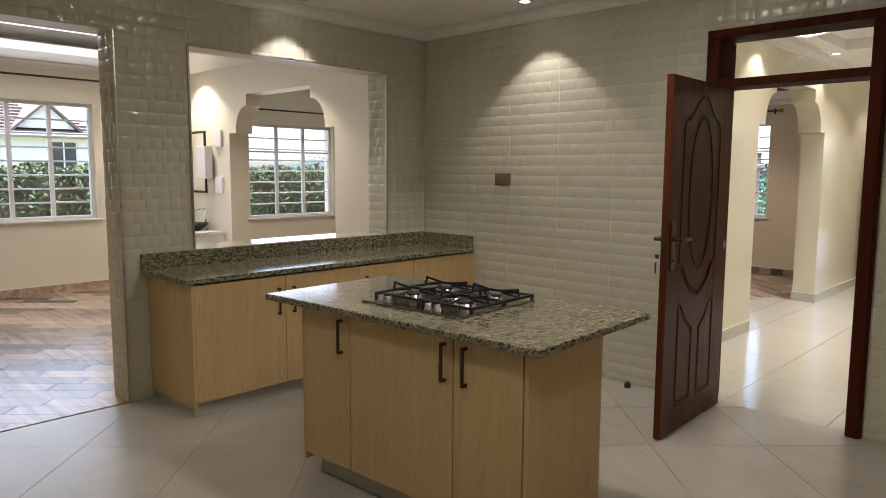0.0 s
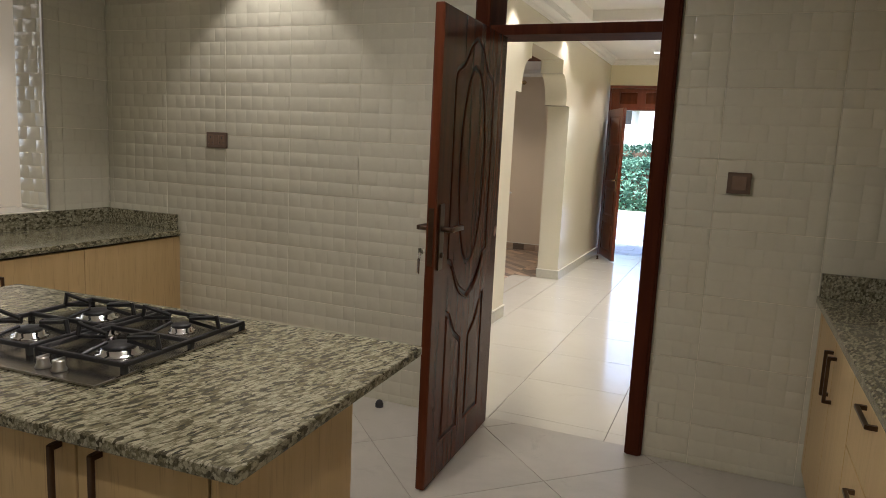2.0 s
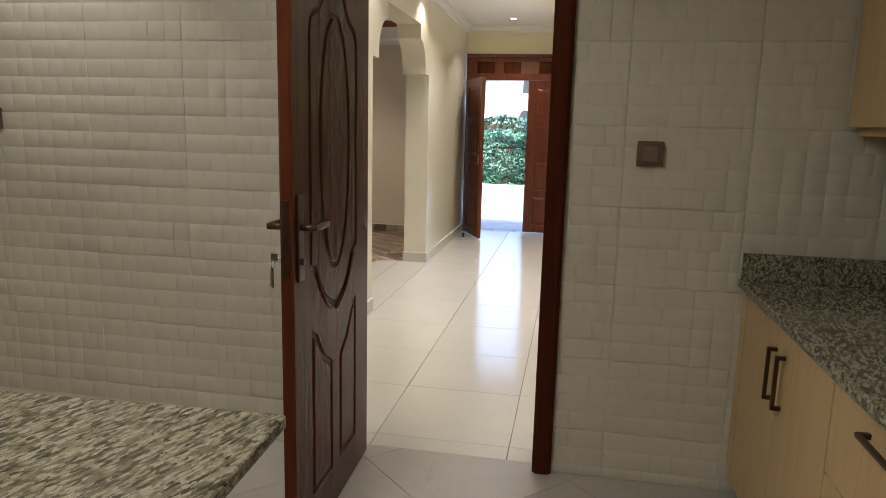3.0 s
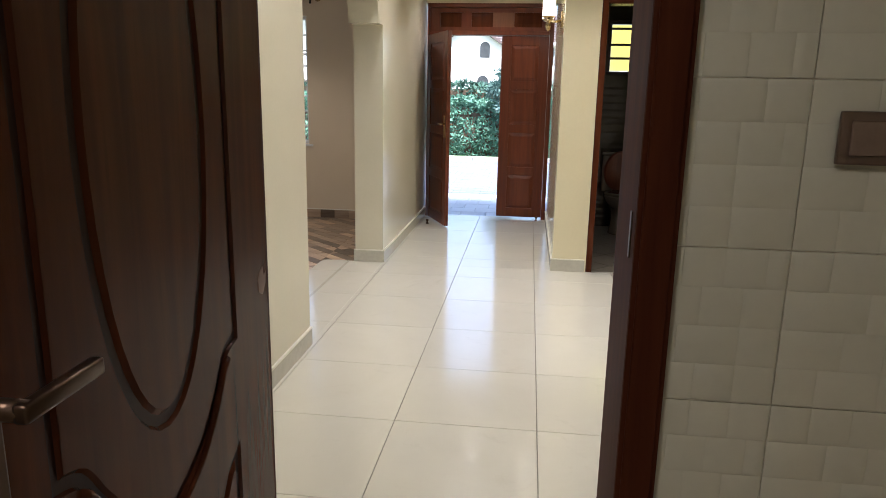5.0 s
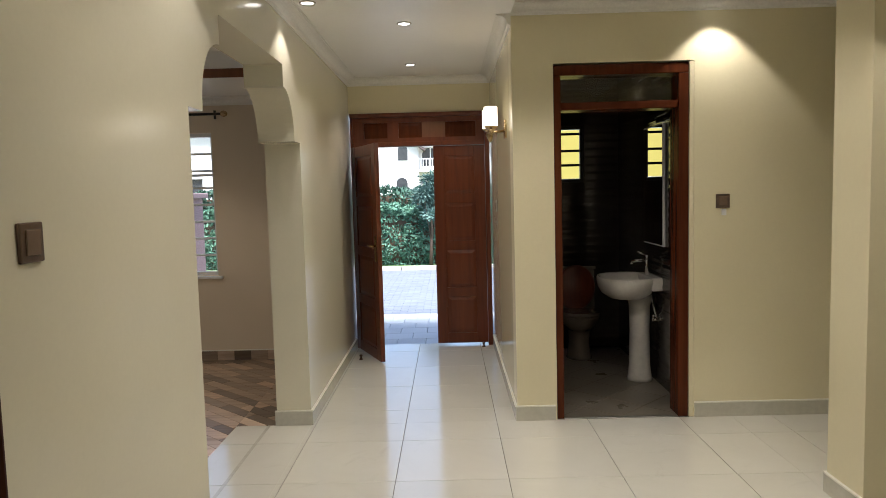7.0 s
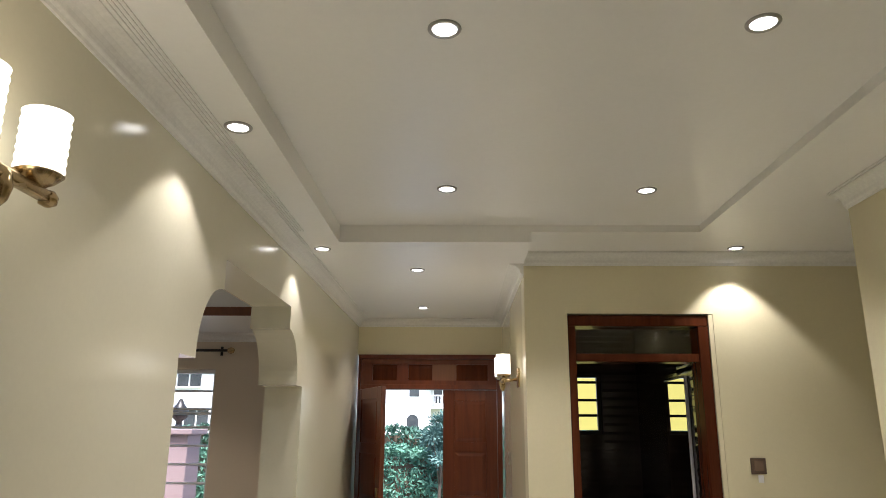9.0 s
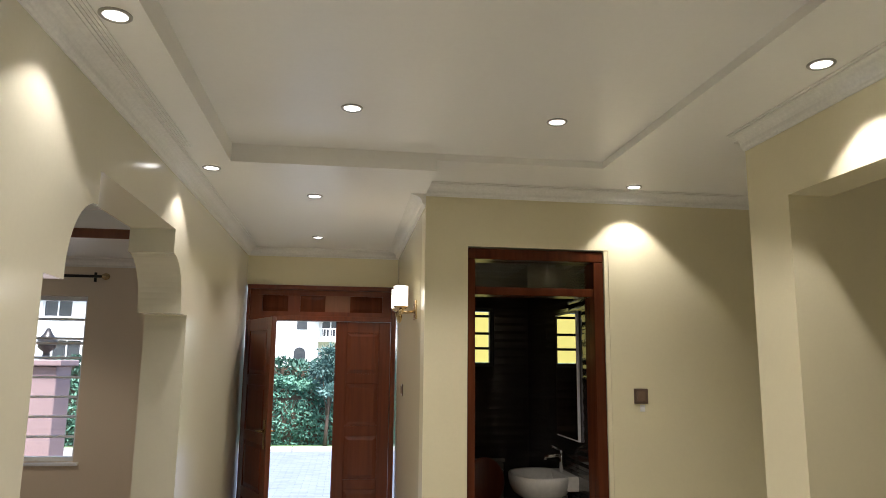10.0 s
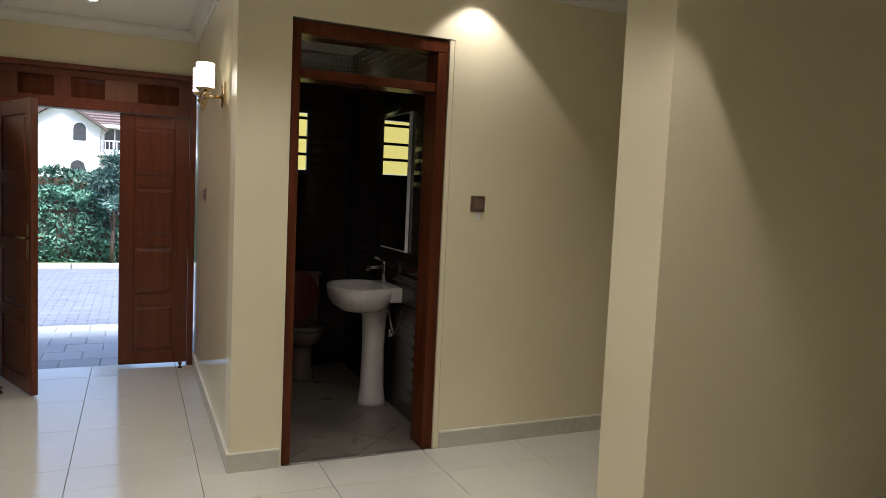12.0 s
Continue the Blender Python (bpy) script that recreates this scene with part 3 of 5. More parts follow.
# ---- downlights ----
def downlight(x, y, z):
    d = thing("downlight", (x, y, z), "round recessed ceiling downlight, lit, with a dark rim", "downlight", "ceiling downlights")
    bm = bm_new()
    prof = [(0.036, -0.001), (0.038, -0.006), (0.046, -0.007), (0.05, -0.003), (0.05, 0.0), (0.036, 0.0)]
    seg = 28
    rings = [[bm.verts.new((r * math.cos(2 * math.pi * i / seg), r * math.sin(2 * math.pi * i / seg), h)) for i in range(seg)] for r, h in prof]
    for a, b in zip(rings, rings[1:] + rings[:1]):
        for i in range(seg):
            bm.faces.new((a[i], a[(i + 1) % seg], b[(i + 1) % seg], b[i]))
    part("rim", bm, STEEL, d, "brushed steel rim", True)
    bm = lathe(bm_new(), [(0.036, -0.0035), (0.036, -0.001)], seg=28)
    part("lens", bm, LENS, d, "glowing white lens")
    return d


WALL_LIGHTS = [(-2.497, 8.074, 2.67), (-2.525, 9.78, 2.67)]
HALL_LIGHTS = [(-1.993, 10.34, 2.67), (-2.03, 11.83, 2.67), (-0.008, 9.99, HC), (-0.06, 8.17, HC),
               (-1.755, 7.62, 2.77), (-0.84, 7.6, 2.77), (-1.772, 9.01, 2.77), (-0.8, 9.035, 2.77)]
KITCHEN_LIGHTS = [(-4.455, 4.6, 2.62), (-3.4, 5.7, 2.62)]
# two kitchen downlights added out of view, only to brighten the room
ADDED_LIGHTS = [(-3.0, 2.3, 2.62), (-0.95, 2.6, 2.62)]
# the lamp at (-4.3, 10.7) is unseen, added to brighten the living room
LIVING_LIGHTS = [(-6.6, 5.45, 2.66), (-8.6, 5.75, 2.66), (-8.1, 7.9, 2.67), (-4.3, 10.7, 2.67), (-6.5, 2.2, 2.9)]
first = None
for spots, watts, cone in ((WALL_LIGHTS, HALL_W * 0.75, 98), (HALL_LIGHTS[2:4], HALL_W * 1.45, 92), (HALL_LIGHTS[:2], HALL_W * 1.35, 124), (HALL_LIGHTS[4:6], HALL_W * 1.25, 128), (HALL_LIGHTS[6:], HALL_W * 1.9, 128),
                          (KITCHEN_LIGHTS, KITCHEN_W * 0.66, 92), (ADDED_LIGHTS[:1], KITCHEN_W * 0.3, 140), (ADDED_LIGHTS[1:], KITCHEN_W * 1.15, 146), (LIVING_LIGHTS, LIVING_W, 120)):
    for x, y, z in spots:
        if first is None:
            first = downlight(x, y, z)
        else:
            copy_thing(first, pose(x, y, z))
        spot(x, y, z - 0.012, watts, cone, 0.3 if cone < 100 else 0.5, colour=(1.0, 0.85, 0.68) if spots is LIVING_LIGHTS else (1.0, 0.92, 0.83))
window_light(XW + 0.02, 4.1, 1.6, -90, 1.7, 1.3, WIN_W)
window_light(XW + 0.02, 7.9, 1.5, -90, 1.6, 1.3, WIN_W)
window_light(-4.6, YN - 0.02, 1.5, 180, 1.4, 1.3, WIN_W * 0.1)


def ceiling_light(x, y, z, watts):
    """A round surface-mounted lamp, hung with its back at height z."""
    t = thing("ceiling_light", (x, y, z), "large round white ceiling light, lit, above the island", "ceiling light")
    part("base", lathe(bm_new(), [(0.2, 0.0), (0.205, -0.008), (0.205, -0.03), (0.192, -0.036)], seg=40), WHITE, t, "", True)
    part("diffuser", lathe(bm_new(), [(0.19, -0.03), (0.186, -0.046), (0.14, -0.056), (0.02, -0.06), (0.001, -0.06)], seg=40), DIFFUSER, t, "glowing white diffuser", True)
    spot(x, y, z - 0.07, watts, 164, 0.4)


ceiling_light(-2.23, 4.3, 2.62, KITCHEN_W * 0.35)


# ---- kitchen ----
def bar_handle(parent, x, y, z, length, axis, out, upright=True):
    """A square bar handle on two feet; out: the way it stands off the door."""
    bm = bm_new()
    ox, oy = out
    w, d = 0.006, 0.024
    if upright:
        ends = (z - length / 2, z + length / 2)
        soft_box(bm, x + ox * d - w, x + ox * d + w, y + oy * d - w, y + oy * d + w, *ends, 0.002, 1)
        for e in (ends[0] + 0.006, ends[1] - 0.006):
            lo, hi = sorted((x - w * abs(oy), x + ox * d + w * abs(oy)))
            lo2, hi2 = sorted((y - w * abs(ox), y + oy * d + w * abs(ox)))
            box(bm, lo, hi, lo2, hi2, e - w, e + w)
    else:
        soft_box(bm, x + ox * d - w, x + ox * d + w, y - length / 2, y + length / 2, z - w, z + w, 0.002, 1)
        for e in (y - length / 2 + 0.006, y + length / 2 - 0.006):
            lo, hi = sorted((x, x + ox * d))
            box(bm, lo, hi, e - w, e + w, z - w, z + w)
    return part("handle", bm, BRONZE, parent, "dark bronze bar handle")


def base_unit(x_back, x_front, y0, y1, top, doors, label, plinth=0.09, end_panel=None, drawers=0):
    """A floor cabinet along a side wall, fronts facing the room. doors: (from, to, handle place or None)."""
    s = 1 if x_front > x_back else -1
    c = thing("base_cabinet", (x_back, y0, 0), label, "cabinet", "kitchen base cabinets")
    L = x_front - x_back
    body = bm_new()
    lo, hi = sorted((0, L - s * 0.02))
    box(body, lo, hi, 0.0, y1 - y0, plinth, top - 0.002)
    part("body", body, GAP_SHADE, c, "cabinet body coloured dark as shade behind the doors")
    pl = bm_new()
    lo, hi = sorted((0, L - s * 0.055))
    box(pl, lo, hi, 0.002, y1 - y0 - 0.002, 0, plinth)
    part("plinth", pl, KITCHEN_TILE, c, "pale tiled plinth")
    if end_panel is not None:
        ep = bm_new()
        lo, hi = sorted((0, L))
        soft_box(ep, lo, hi, -0.018, 0.0, plinth - 0.03, top - 0.002, 0.0015, 1)
        part("side_panel", ep, OAK, c)
    a, b = sorted((L - s * 0.018, L))
    for d0, d1, hy in doors:
        bm = soft_box(bm_new(), a, b, d0 - y0 + 0.0015, d1 - y0 - 0.0015, plinth + 0.004, top - 0.012, 0.0015, 1)
        door = part("door", bm, OAK, c)
        if hy is not None:
            bar_handle(door, L, hy - y0, top - 0.17, 0.17, 0, (s, 0))
    if drawers:
        h = (top - 0.012 - plinth) / drawers
        for i in range(drawers):
            bm = soft_box(bm_new(), a, b, 0.0015, y1 - y0 - 0.0015, plinth + i * h + 0.004, plinth + (i + 1) * h, 0.0015, 1)
            dr = part("drawer", bm, OAK, c)
            bar_handle(dr, L, (y1 - y0) / 2, plinth + (i + 0.8) * h, 0.17, 0, (s, 0), False)
    return c


CT = 0.83
base_unit(XL, -4.095, 3.57, 4.18, CT - 0.03, [(3.57, 4.18, 4.125)], "light oak laminate base cabinet at the end of the worktop", end_panel=True)
base_unit(XL, -4.095, 4.18, 4.78, CT - 0.03, [(4.18, 4.78, 4.235)], "light oak laminate base cabinet under the serving hatch")
base_unit(XL, -4.095, 4.78, 5.30, CT - 0.03, [(4.78, 5.30, 4.835)], "light oak laminate base cabinet under the serving hatch")
base_unit(XL, -4.095, 5.30, YK, CT - 0.03, [(5.30, YK, None)], "light oak laminate corner base cabinet")
base_unit(0.03, -0.575, 5.03, 5.975, 0.836, [(5.03, 5.455, 5.41), (5.455, 5.90, 5.50), (5.903, 5.975, None)], "light oak laminate double base cabinet by the wall")
base_unit(0.03, -0.575, 4.43, 5.027, 0.836, [], "light oak laminate drawer cabinet", drawers=3)
base_unit(0.03, -0.575, 3.6, 4.427, 0.836, [(3.6, 4.01, 3.965), (4.01, 4.427, 4.055)], "light oak laminate double base cabinet")


def worktop(name, x0, x1, y0, y1, z, label, ups):
    w = thing(name, (x0, y0, z), label, "worktop")
    bm = soft_box(bm_new(), 0, x1 - x0, 0, y1 - y0, -0.03, 0, 0.005, 3)
    part("slab", bm, GRANITE, w)
    for a, b, c, d, h in ups:
        bm = soft_box(bm_new(), a - x0, b - x0, c - y0, d - y0, 0.0, h, 0.003, 2)
        part("upstand", bm, GRANITE, w, "low granite upstand against the tiles")
    return w


worktop("worktop", XL + 0.002, -4.075, 3.51, YK - 0.014, CT, "polished speckled beige granite worktop on oak cabinets",
        [(XL + 0.002, XL + 0.022, 3.51, YK - 0.016, 0.097), (XL + 0.024, -4.09, YK - 0.036, YK - 0.016, 0.095)])
worktop("worktop", -0.6, 0.01, 3.5, YK - 0.014, 0.866, "polished grey-flecked granite worktop on oak cabinets",
        [(-0.01, 0.01, 3.5, YK - 0.016, 0.1), (-0.592, -0.012, YK - 0.036, YK - 0.016, 0.1)])
bm = soft_box(bm_new(), -4.99, XL + 0.0, HY0, HY1, 0.891, 0.932, 0.006, 3)
sill = tagged(part("hatch_sill", bm, plain("pale_polished_stone", (0.62, 0.59, 0.5), (0.55, 0.52, 0.43), 0.08, scale=6, fine=80, bump=0)),
              "pale polished stone sill in the serving hatch", "sill", kind="structure")

# wall cabinet over the long worktop
wc = thing("wall_cabinet", (0.03, 4.2, 1.40), "light oak laminate wall cabinet fixed over the worktop", "cabinet")
bm = box(bm_new(), -0.30, -0.006, 0.0, 1.765, 0.05, 0.85)
part("body", bm, OAK, wc)
bm = soft_box(bm_new(), -0.29, -0.006, 0.0, 1.765, 0.0, 0.048, 0.002, 1)
part("bottom_rail", bm, OAK, wc)
for a in (0.0, 0.59, 1.18):
    bm = soft_box(bm_new(), -0.32, -0.302, a + 0.002, a + 0.585, 0.03, 0.85, 0.002, 1)
    d = part("door", bm, OAK, wc)
    if a < 1:
        bar_handle(d, -0.32, a + 0.53, 0.15, 0.17, 0, (-1, 0))

# island
isl = thing("kitchen_island", (-2.44, 3.895, 0, 0, 0, 2.6), "light oak laminate kitchen island with dark bronze handles", "island")
IX, IY = 0.645, 0.265
bm = box(bm_new(), -IX + 0.02, IX - 0.02, -IY + 0.02, IY - 0.02, 0.1, 0.823)
part("body", bm, GAP_SHADE, isl, "island body coloured dark as shade between the doors")
bm = box(bm_new(), -IX + 0.06, IX - 0.06, -IY + 0.06, IY - 0.04, 0, 0.1)
part("plinth", bm, KITCHEN_TILE, isl, "pale tiled plinth")
for s in (-1, 1):
    lo, hi = sorted((s * (IX - 0.018), s * IX))
    bm = soft_box(bm_new(), lo, hi, -IY, IY, 0.07, 0.823, 0.0015, 1)
    part("side_panel", bm, OAK, isl)
bm = soft_box(bm_new(), -IX + 0.02, IX - 0.02, IY - 0.018, IY, 0.09, 0.823, 0.0015, 1)
part("back_panel", bm, OAK, isl)
for d0, d1, hx in ((-IX + 0.02, -0.305, -0.375), (-0.302, 0.295, 0.235), (0.298, IX - 0.022, 0.342)):
    bm = soft_box(bm_new(), d0, d1 - 0.003, -IY, -IY + 0.018, 0.105, 0.816, 0.0015, 1)
    d = part("door", bm, OAK, isl)
    bar_handle(d, hx + 0.018, -IY, 0.715, 0.155, 1, (0, -1))
top = thing("island_worktop", (-2.509, 3.992, 0.855, 0, 0, 2.6), "polished speckled beige granite worktop with eased edges on the island", "worktop")
bm = soft_box(bm_new(), -0.793, 0.793, -0.424, 0.424, -0.03, 0, 0.008, 3)
part("slab", bm, GRANITE, top)


def gas_hob(x, y, z, turn):
    h = thing("gas_hob", (x, y, z, 0, 0, turn), "four-burner steel gas hob with black cast-iron grates", "hob")
    W, D = 0.29, 0.275
    bm = soft_box(bm_new(), -W, W, -D, D, 0.0, 0.009, 0.004, 2)
    part("plate", bm, HOB_STEEL, h, "brushed steel plate")
    spots = [(-0.155, -0.07, 0.038), (0.155, -0.07, 0.048), (-0.155, 0.155, 0.048), (0.155, 0.155, 0.03), (0.0, 0.045, 0.026)]
    for bx, by, r in spots:
        bm = lathe(bm_new(), [(r * 1.25, 0.009), (r * 1.2, 0.013), (r, 0.014), (r * 0.95, 0.024), (r * 0.6, 0.025)], (bx, by, 0), 24)
        b = part("burner", bm, CHROME, h, "bright burner ring", True)
        bm = lathe(bm_new(), [(r * 0.86, 0.025), (r * 0.9, 0.03), (r * 0.78, 0.034), (r * 0.3, 0.035)], (bx, by, 0), 24)
        part("cap", bm, IRON, b, "black enamelled cap", True)
    for kx in (-0.2, -0.15, 0.09, 0.14):
        bm = lathe(bm_new(), [(0.017, 0.009), (0.018, 0.012), (0.015, 0.018), (0.013, 0.032), (0.011, 0.034)], (kx, -0.235, 0), 18)
        box(bm, kx - 0.003, kx + 0.003, -0.251, -0.219, 0.03, 0.038)
        part("knob", bm, STEEL, h, "steel knob", True)
    for gx in (-0.15, 0.15):
        bm = bm_new()
        x0, x1, y0, y1, zt, b = gx - 0.135, gx + 0.135, -0.185, 0.255, 0.036, 0.0062
        for p, q in (((x0, y0), (x1, y0)), ((x0, y1), (x1, y1)), ((x0, y0), (x0, y1)), ((x1, y0), (x1, y1)), ((x0, 0.04), (x1, 0.04))):
            soft_box(bm, min(p[0], q[0]) - b, max(p[0], q[0]) + b, min(p[1], q[1]) - b, max(p[1], q[1]) + b, zt - 0.012, zt, 0.002, 1)
        for cx in (x0, x1):
            for cy in (y0, y1, 0.04):
                box(bm, cx - b, cx + b, cy - b, cy + b, 0.009, zt - 0.006)
        for by in (-0.07, 0.155):
            for sx, sy in ((1, 0), (-1, 0), (0, 1), (0, -1)):
                ax, ay = gx + sx * 0.135, by + sy * (0.112 if sy else 0)
                ex, ey = gx + sx * 0.035, by + sy * 0.035
                rod(bm, (ax, ay, zt - 0.004), (ex, ey, zt + 0.008), 0.0055, 6)
                if sx:
                    rod(bm, (ax, ay, zt - 0.006), (ax - sx * 0.01, ay, zt + 0.036), 0.0062, 6)
                    rod(bm, (ax - sx * 0.01, ay, zt + 0.03), (ex, ey, zt + 0.016), 0.0062, 6)
        part("grate", bm, IRON, h, "black cast-iron grate")
    return h


gas_hob(-2.515, 4.02, 0.855, 2.6)


def wall_plate(name, m, w, label, category, gangs):
    """A square plate on a wall, its face along local -y."""
    t = thing(name, m, label, category)
    bm = soft_box(bm_new(), -w / 2, w / 2, -0.01, 0, -0.046, 0.046, 0.004, 2)
    part("plate", bm, PLASTIC, t)
    step = (w - 0.03) / len(gangs)
    for i, kind in enumerate(gangs):
        cx = -w / 2 + 0.015 + step * (i + 0.5)
        bm = bm_new()
        if kind == "rocker":
            soft_box(bm, cx - step / 2 + 0.003, cx + step / 2 - 0.003, -0.015, -0.009, -0.03, 0.03, 0.003, 2)
            part("rocker", bm, PLASTIC2, t, "reddish brown rocker")
        else:
            soft_box(bm, cx - step / 2 + 0.002, cx + step / 2 - 0.002, -0.0125, -0.009, -0.03, 0.03, 0.002, 1)
            part("outlet", bm, PLASTIC2, t, "reddish brown outlet face")
            bm = bm_new()
            box(bm, cx - 0.003, cx + 0.003, -0.0135, -0.0115, 0.008, 0.02)
            box(bm, cx - 0.015, cx - 0.009, -0.0135, -0.0115, -0.018, -0.011)
            box(bm, cx + 0.009, cx + 0.015, -0.0135, -0.0115, -0.018, -0.011)
            part("pin_holes", bm, IRON, t)
    return t


wall_plate("socket", (-3.795, YK - 0.006, 1.388), 0.15, "brown double wall socket on the relief tiles", "socket", ["outlet", "rocker", "outlet"])
wall_plate("light_switch", (-0.95, YK - 0.006, 1.318), 0.096, "brown light switch on the relief tiles beside the door", "switch", ["rocker"])

ds = thing("door_stop", (-2.624, 5.9, 0), "small black rubber door stop on the floor", "door stop")
part("buffer", lathe(bm_new(), [(0.022, 0), (0.022, 0.02), (0.015, 0.034), (0.006, 0.04)], seg=16), IRON, ds, "", True)


# ---- kitchen door ----
def soft_curve(keys, n=4):
    """A soft open line through key points."""
    ends = [keys[0], *keys, keys[-1]]
    out = []
    for p0, p1, p2, p3 in zip(ends, ends[1:], ends[2:], ends[3:]):
        for k in range(n):
            t = k / n
            out.append(tuple(0.5 * (2 * b + (d - a) * t + (2 * a - 5 * b + 4 * d - e) * t * t + (3 * b - a - 3 * d + e) * t ** 3)
                             for a, b, d, e in zip(p0, p1, p2, p3)))
    return out + [keys[-1]]


def offset_loop(pts, d):
    """A closed outline moved outwards by d (inwards if negative)."""
    n = len(pts)
    sign = 1 if sum(pts[i - 1][0] * p[1] - p[0] * pts[i - 1][1] for i, p in enumerate(pts)) > 0 else -1
    out = []
    for i, p in enumerate(pts):
        q, r = pts[i - 1], pts[(i + 1) % n]
        a = Vector((p[0] - q[0], p[1] - q[1])).normalized()
        b = Vector((r[0] - p[0], r[1] - p[1])).normalized()
        na, nb = Vector((a.y, -a.x)), Vector((b.y, -b.x))
        m = (na + nb).normalized()
        k = d / max(m.dot(na), 0.5)
        out.append((p[0] + sign * m.x * k, p[1] + sign * m.y * k))
    return out


def face_plate(loops, x0, x1, e=0.003):
    """A flat plate between x0 (back) and x1 (face) with outline loops[0] and holes; its rims are chamfered."""
    bm = bm_new()
    edges = []
    s = 1 if x1 > x0 else -1
    for k, loop in enumerate(loops):
        inner = offset_loop(loop, -e if k == 0 else e)
        f = [bm.verts.new((x1, p, q)) for p, q in inner]
        b = [bm.verts.new((x0, p, q)) for p, q in loop]
        n = len(f)
        for i in range(n):
            edges.append(bm.edges.new((f[i], f[(i + 1) % n])))
            bm.faces.new((f[i], b[i], b[(i + 1) % n], f[(i + 1) % n]))
    bmesh.ops.triangle_fill(bm, use_beauty=True, use_dissolve=False, edges=edges, normal=(s, 0, 0))
    return bm


def moulded_leaf(parent, w, h):
    """A moulded door leaf from y = -w to 0, 40 mm thick: an oval in a shaped upper panel and two lower panels, parted by grooves."""
    leaf = part("leaf", soft_box(bm_new(), 0.006, 0.034, -w, 0, 0, h, 0.001, 1), MAHOGANY, parent)
    # bed coloured darker than the leaf, so the shallow grooves look deep and shaded
    part("shaded_groove_bed", box(bm_new(), 0.0057, 0.0343, -w + 0.02, -0.02, 0.02, h - 0.02), GROOVE, leaf)
    c, g = -w / 2, 0.0075
    crown = soft_curve([(-0.25, 1.66), (-0.23, 1.715), (-0.15, 1.75), (-0.075, 1.83), (0, 1.87)])
    foot = soft_curve([(-0.25, 0.94), (-0.205, 0.925), (-0.165, 0.87), (-0.1, 0.805), (0, 0.76)])
    half = foot[::-1] + crown
    c -= 0.012
    upper = [(c + p, q) for p, q in half] + [(c - p, q) for p, q in half[::-1][1:-1]]
    oval = [(c + 0.158 * math.cos(a), 1.325 + 0.42 * math.sin(a)) for a in [2 * math.pi * i / 44 for i in range(44)]]
    lows = []
    for side in (-1, 1):
        a, b = c + side * 0.05, c + side * 0.24
        p = [(a, 0.16), (b, 0.16), (b, 0.72), (c + side * 0.2, 0.70), (c + side * 0.13, 0.61), (a, 0.56)]
        lows.append(p if side > 0 else p[::-1])
    rect = [(-w, 0), (0, 0), (0, h), (-w, h)]
    for x, s in ((0.04, 1), (0.0, -1)):
        back = x - s * 0.0061
        part("stiles_and_rails", face_plate([rect, offset_loop(upper, g), *[offset_loop(p, g) for p in lows]], back, x), MAHOGANY, leaf)
        part("shaped_panel", face_plate([offset_loop(upper, -g), offset_loop(oval, g)], back, x - s * 0.0005, 0.006), MAHOGANY, leaf)
        part("oval_panel", face_plate([offset_loop(oval, -g)], back, x, 0.008), MAHOGANY, leaf)
        for p in lows:
            part("lower_panel", face_plate([offset_loop(p, -g)], back, x, 0.01), MAHOGANY, leaf)
        bm = bm_new()
        wave = [(p + 0.004, q - 0.02) for p, q in foot[3:]]
        tube(bm, [(x, c + p, q) for p, q in wave] + [(x, c - p, q) for p, q in wave[::-1][1:]], 0.0065, 8)
        part("scroll", bm, MAHOGANY, leaf, "carved scroll between the panels", True)
        # lever handle on its long plate
        py = -w + 0.052
        lo, hi = sorted((x, x + s * 0.007))
        plate = part("handle_plate", soft_box(bm_new(), lo, hi, py - 0.024, py + 0.024, 0.92, 1.185, 0.003, 2), BRONZE, leaf, "dark bronze lock plate")
        bm = bm_new()
        rod(bm, (x, py, 1.085), (x + s * 0.055, py, 1.085), 0.011, 12)
        soft_box(bm, min(x + s * 0.045, x + s * 0.06), max(x + s * 0.045, x + s * 0.06), py - 0.011, py + 0.112, 1.076, 1.095, 0.004, 2)
        part("lever", bm, BRONZE, leaf, "dark bronze lever", True)
        bm = lathe(bm_new(), [(0.011, 0), (0.011, 0.008), (0.006, 0.009)], seg=14)
        bm.transform(Matrix.Translation((x + s * 0.006, py, 0.98)) @ Matrix.Rotation(radians(90 * s), 4, "Y"))
        part("keyhole", bm, BRONZE, leaf, "", True)
    part("latch_plate", soft_box(bm_new(), 0.009, 0.031, -w - 0.0015, -w, 0.94, 1.17, 0.0007, 1), BRONZE, leaf, "lock face plate in the door edge")
    return leaf


door_1 = thing("door_1", (0, 0, 0), "dark mahogany moulded door standing open, in a frame with a glazed fanlight", "door", kind="structure")
for s in (0, 1):
    x0, x1 = ((KD[0], KD[0] + 0.075), (KD[1] - 0.078, KD[1]))[s]
    bm = soft_box(bm_new(), x0, x1, YK - 0.022, 6.225, 0, 2.2485, 0.006, 2)
    j = part("jamb", bm, FRAME_WOOD, door_1)
    part("rebate", soft_box(bm_new(), x0 + 0.01, x1 - 0.01, YK - 0.03, YK - 0.0221, 0, 2.24, 0.003, 1), FRAME_WOOD, j)
part("head", soft_box(bm_new(), KD[0], KD[1], YK - 0.022, 6.215, 2.25, 2.299, 0.006, 2), FRAME_WOOD, door_1)
part("transom", soft_box(bm_new(), KD[0] + 0.077, KD[1] - 0.074, YK - 0.012, 6.2, 1.958, 2.006, 0.005, 2), FRAME_WOOD, door_1)
